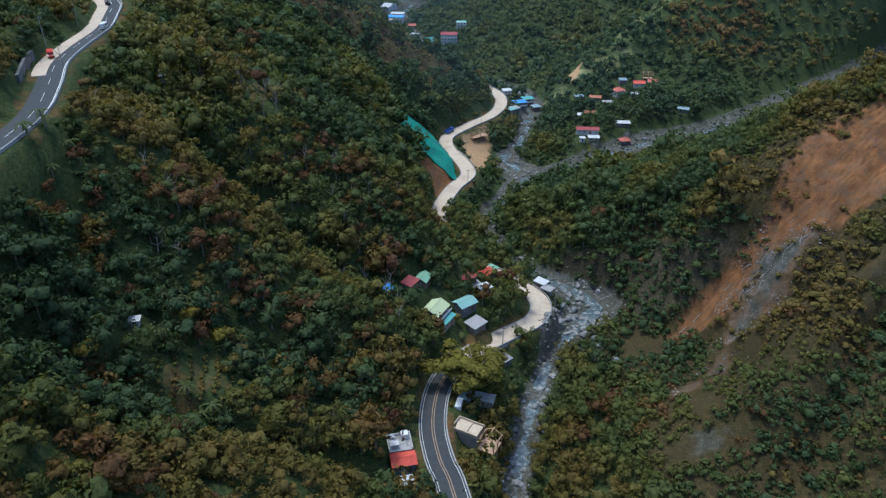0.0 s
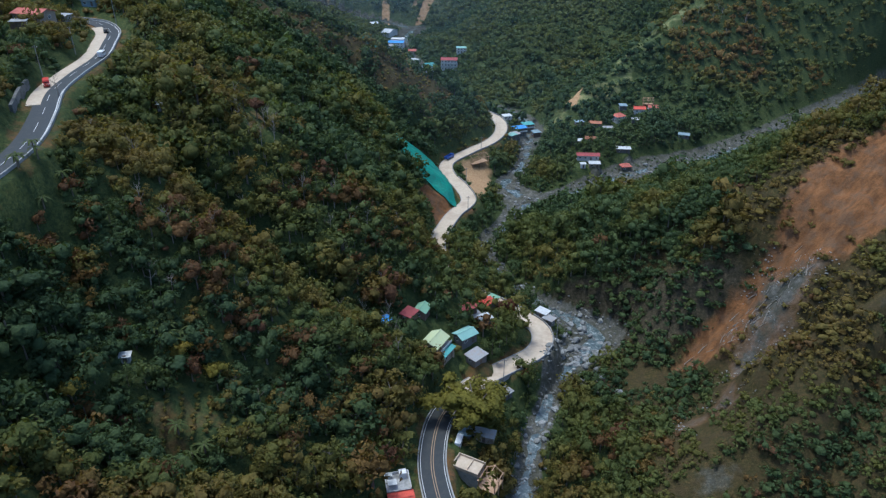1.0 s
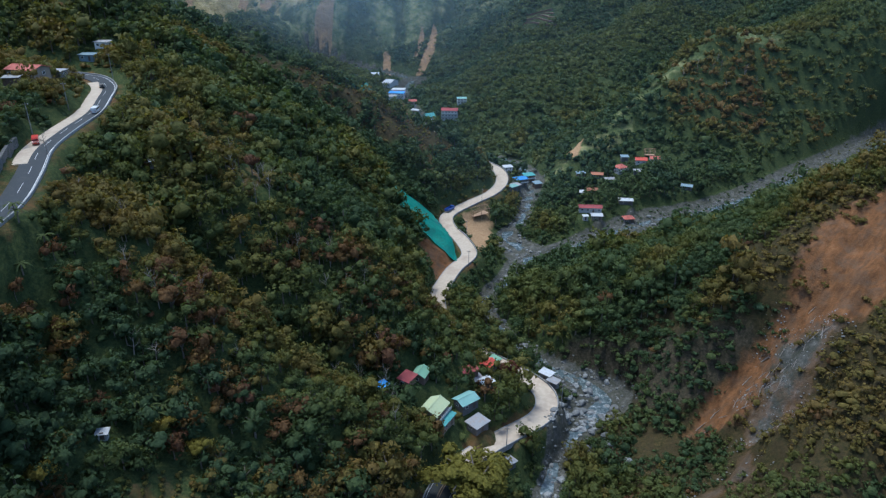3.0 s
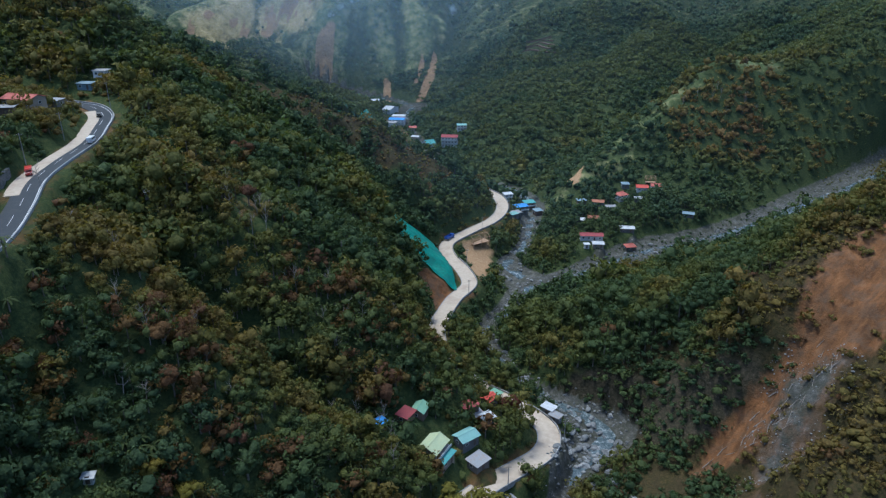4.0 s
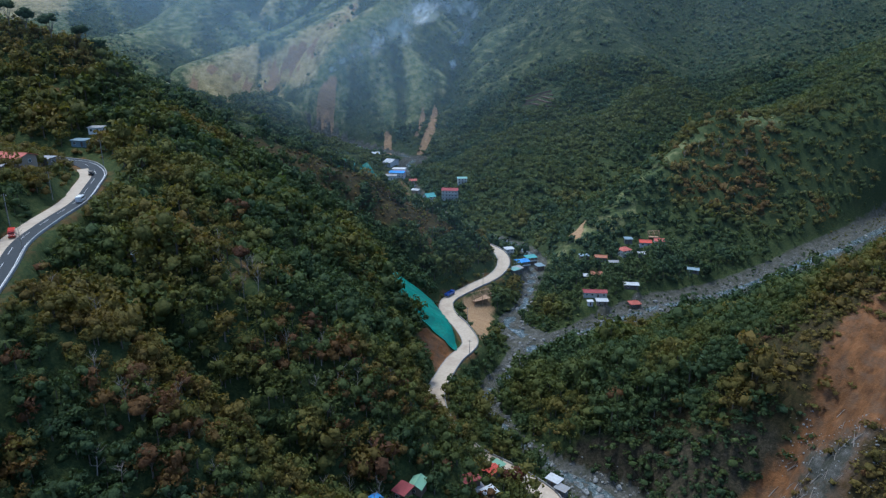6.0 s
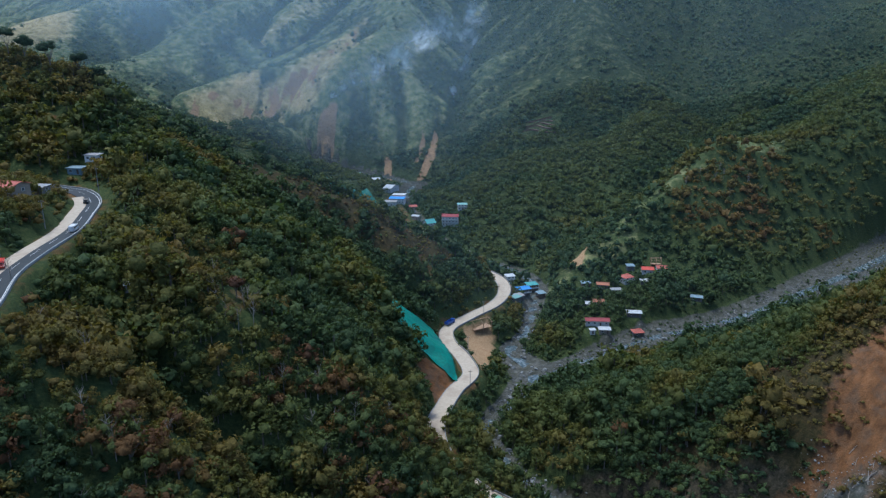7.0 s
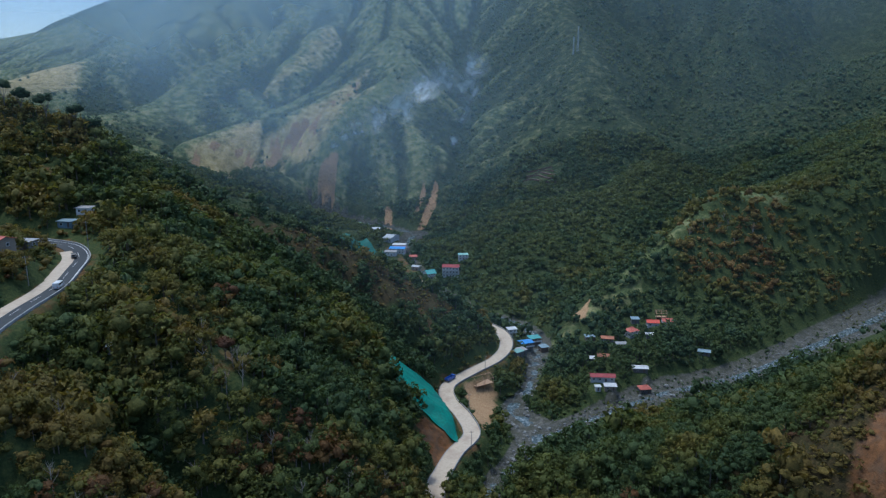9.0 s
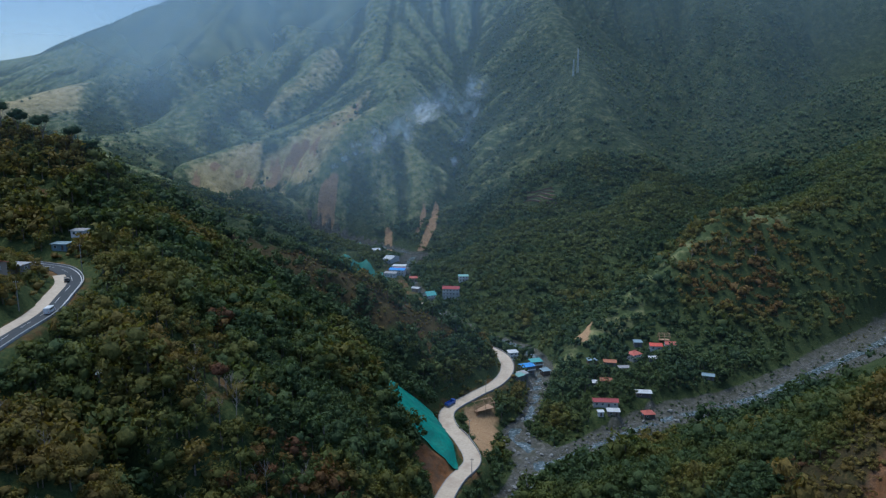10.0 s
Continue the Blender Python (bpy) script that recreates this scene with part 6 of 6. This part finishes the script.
# low shrubs on the landslide spur
x, y = jitter(46, 200, 92, 266, 2.5)
ok = (growing(x, y, -0.5) | ((inside(SLIDE, x, y) > 0) & (rng.random(len(x)) < 0.5)) | ((rng.random(len(x)) < 0.16) & (inside(SCREE, x, y) > -9) & (y < 250))) & (inside(SLIDE, x, y) < 1.5 + 9 * (fbm(x / 8 + 3, y / 8, 2) > 0.6)) & (fbm(x / 9, y / 9, 3) > 0.32) & (y > 0) & (x > 58 - 0.0 * y)
x, y = x[ok], y[ok]
forest("landslide_shrubs", x, y, 1.5 + 4.2 * fbm(x / 14, y / 14, 2) * rng.random(len(x)) ** 1.3, np.where(inside(CLIFF, x, y) > -6, 0.02 + 0.3 * rng.random(len(x)), np.clip(hue(x, y, 0.12, 0.72), 0, 0.95)), BUSH, LEAF, "olive, ochre and brown shrubs around the landslide", False)
x, y = (v.ravel() for v in np.meshgrid(np.arange(-75, -48, 3.1), np.arange(100, 140, 0.8)))
x, y = x + 0.25 * (120 - y) + 0.5 * np.sin(y / 5) + rng.uniform(-0.25, 0.25, len(x)), y + rng.uniform(-0.3, 0.3, len(x))
ok = inside(FIELD, x, y) > 0
forest("field_crops", x[ok], y[ok], 0.75 + 0.5 * rng.random(ok.sum()), 0.45 + 0.3 * rng.random(ok.sum()), SHRUB, LEAF, "rows of brown-green crops on the terraced field", False)

# woods on the far slopes
x, y = jitter(-330, 520, 486, 960, 5.9)
ok = growing(x, y, 1.0) & (np.abs(x) < 0.68 * y) & ~((x < -95) & (y < 790) & (x < -0.1 * y)) & (inside(TAN[4], x, y) < 0)
x, y = x[ok], y[ok]
size, tint = 2.9 + 5.2 * fbm(x / 40, y / 40, 3) * (0.35 + 1.0 * rng.random(len(x)) ** 1.4), hue(x, y, 0.0, 0.6)
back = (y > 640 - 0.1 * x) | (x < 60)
forest("valley_woods", x[~back], y[~back], size[~back], tint[~back], MID, LEAF, "olive and green woods on the spur behind the hamlet", False, sink=0.5)
# back woods tinted darker: hazy distance painted into their leaves
forest("back_woods", x[back], y[back], size[back], tint[back] * 0.7, MID, LEAF_FAR, "woods on the slopes beyond the spur, tinted darker for the hazy distance", False, sink=0.6)
x, y = jitter(-760, 780, 930, 1600, 7.6)
lush = np.maximum(0.06 + 0.94 * step(0.24, 0.5, gathered(x, y) + 0.9 * (fbm(x / 45, y / 45, 3) - 0.5)), 0.8 * step(250, 420, x)) * (1 - 0.75 * np.maximum.reduce([spread(p, x, y, 25) for p in LIT_GRASS]))
ok = (rng.random(len(x)) < 0.95 * lush) & growing(x, y, 1.0) & (np.abs(x) < 0.68 * y)
x, y = x[ok], y[ok]
dark = x + 110 - 0.55 * (y - 1000) > 0
for name, i, mat, text in (("mountain_woods", ~dark, LEAF_FAR, "patches of pale woodland on the far mountain slopes"), ("mountain_thicket", dark, LEAF_FAR, "dark woodland on the far mountain slopes")):
    forest(name, x[i], y[i], 2.4 + 3.4 * rng.random(i.sum()) ** 1.5, hue(x[i], y[i], 0.0, 0.36), FAR, mat, text, False, sink=1.2)
x, y = jitter(70, 420, 372, 600, 3.0)
d, h, _ = along(TRIB_LINE, x, y)
ok = (d < trib_half(y) * 1.25) & (fbm(x / 12, y / 9, 3) > 0.49) & (rng.random(len(x)) < 0.75)
forest("riverbed_shrubs", x[ok], y[ok], 0.6 + 0.9 * rng.random(ok.sum()), hue(x[ok], y[ok], 0.1, 0.5), SHRUB, LEAF, "green bushes scattered over the stony river bed", False)


# ---- banana plants and bare trees ----
def blade(bm, a, reach, droop, width, base):
    pts = []
    for k in range(6):
        s = k / 5
        pts.append((Vector((math.cos(a) * reach * s, math.sin(a) * reach * s, base + droop[0] * s - droop[1] * s * s)), width * (0.25 + 1.5 * s * (1.15 - s))))
    side = Vector((-math.sin(a), math.cos(a), 0))
    left = [bm.verts.new(p - side * w + Vector((0, 0, 0.12 * w))) for p, w in pts]
    mid = [bm.verts.new(p) for p, w in pts]
    right = [bm.verts.new(p + side * w + Vector((0, 0, 0.12 * w))) for p, w in pts]
    for k in range(5):
        bm.faces.new((left[k], mid[k], mid[k + 1], left[k + 1]))
        bm.faces.new((mid[k], right[k], right[k + 1], mid[k + 1]))


def banana(seed):
    r = random.Random(seed)
    ob = thing("banana_plant", pose(0, 0, 0), "banana plant with broad drooping green leaves", "banana plant", "banana plants on the slope")
    bm = bmesh.new()
    beam(bm, (0, 0, -0.4), (0, 0, 2.6), 0.2, 7, 0.13)
    part("stem", bm, BARK, ob)
    for k in range(9):
        bm = bmesh.new()
        blade(bm, k * 0.7 + r.uniform(-0.2, 0.2), r.uniform(2.0, 2.9), (r.uniform(1.2, 2.4), r.uniform(1.8, 3.2)), 0.36, 2.5)
        me = bpy.data.meshes.new("leaf")
        bm.to_mesh(me)
        bm.free()
        me.materials.append(LEAF)
        me.attributes.new("tint", "FLOAT", "POINT").data.foreach_set("value", [0.3] * len(me.vertices))
        part("leaf", me, None, ob)
    return ob


firsts = [banana(k) for k in range(3)]
spots = [(-72 + 3.1 * (k % 5) + rng.uniform(-1, 1), 147 + 2.6 * (k // 5) + rng.uniform(-1, 1)) for k in range(10)] + [(-99 + rng.uniform(-5, 5), 164 + rng.uniform(-6, 6)) for k in range(6)] \
    + [(-118 + rng.uniform(-4, 4), 290 + rng.uniform(-4, 4)) for k in range(8)] + [(-58 + rng.uniform(-9, 9), 118 + rng.uniform(-7, 7)) for k in range(8)]
for k, (a, b) in enumerate(spots):
    m = pose(a, b, lie_at(a, b) + 1.2, 0, 0, 360 * rng.random())
    if k < 3:
        firsts[k].matrix_world = m
    else:
        copy_thing(firsts[k % 3], m)


def bare_tree(seed):
    r = random.Random(seed)
    bm = bmesh.new()
    top = Vector((r.uniform(-0.6, 0.6), r.uniform(-0.6, 0.6), r.uniform(6, 8)))
    beam(bm, (0, 0, -0.5), top, 0.16, 6, 0.05)
    for k in range(9):
        s = r.uniform(0.35, 0.95)
        a = k * 2.4 + r.uniform(-0.4, 0.4)
        b = top * s
        reach = r.uniform(1.0, 2.2) * (1.2 - 0.5 * s)
        tip = b + Vector((math.cos(a) * reach, math.sin(a) * reach, r.uniform(0.8, 1.8)))
        beam(bm, b, tip, 0.07, 4, 0.02)
        beam(bm, b.lerp(tip, 0.6), tip + Vector((r.uniform(-0.8, 0.8), r.uniform(-0.8, 0.8), 0.8)), 0.04, 3, 0.012)
    me = bpy.data.meshes.new("bare_tree")
    bm.to_mesh(me)
    bm.free()
    me.materials.append(PALE_BARK)
    return me


PALE_BARK = surface("pale_dry_wood", (0.22, 0.18, 0.14), (0.42, 0.37, 0.31), 2.0, 0.9)
bare = [bare_tree(k) for k in range(5)]
for k in range(60):
    a, b = ((-70 + rng.normal() * 7, 172 + rng.normal() * 9), (-66 + rng.normal() * 4, 246 + rng.normal() * 6), (-34 + rng.normal() * 8, 226 + rng.normal() * 12), (-95 + rng.normal() * 14, 205 + rng.normal() * 12), (225 + rng.normal() * 22, 575 + rng.normal() * 7), (-20 + rng.normal() * 9, 205 + rng.normal() * 20))[k % 6]
    ob = new("bare_tree", bare[k % 5])
    ob.matrix_world = pose(a, b, lie_at(a, b), 0, 0, 77 * k) @ Matrix.Diagonal((1, 1, rng.uniform(0.75, 1.35), 1))
    tagged(ob, "bare pale dry tree standing among green trees", "tree", "bare dry trees")

# ---- dead wood on the landslide ----
LOGS = []
for k in range(4):
    bm = bmesh.new()
    beam(bm, (-2.4, 0, 0), (0.4, 0.1 * k, 0.1), 0.2, 7, 0.15)
    beam(bm, (0.4, 0.1 * k, 0.1), (2.6, 0.35 * (k - 1.5), 0.25), 0.15, 6, 0.07)
    beam(bm, (0.6, 0.1 * k, 0.1), (1.7, 0.9 - 0.5 * k, 0.7), 0.07, 5, 0.03)
    me = bpy.data.meshes.new("dead_trunk")
    bm.to_mesh(me)
    bm.free()
    me.materials.append(PALE_BARK)
    LOGS.append(me)
for k in range(46):
    while True:
        a, b = (112, 209) + rng.normal(size=2) * (11, 9)
        if max(inside(SCREE, np.array([a]), np.array([b]))[0], inside(SLIDE, np.array([a]), np.array([b]))[0]) > 1:
            break
    ob = new("dead_trunk", LOGS[k % 4])
    slope = math.degrees(math.atan2(lie_at(a + 2, b) - lie_at(a - 2, b), 4))
    ob.matrix_world = pose(a, b, lie_at(a, b) + 0.15, 0, -slope, 35 * rng.normal()) @ Matrix.Scale(rng.uniform(0.5, 1.0), 4)
    tagged(ob, "pale dead tree trunk lying on the landslide debris", "dead trunk", "dead trunks on the landslide")
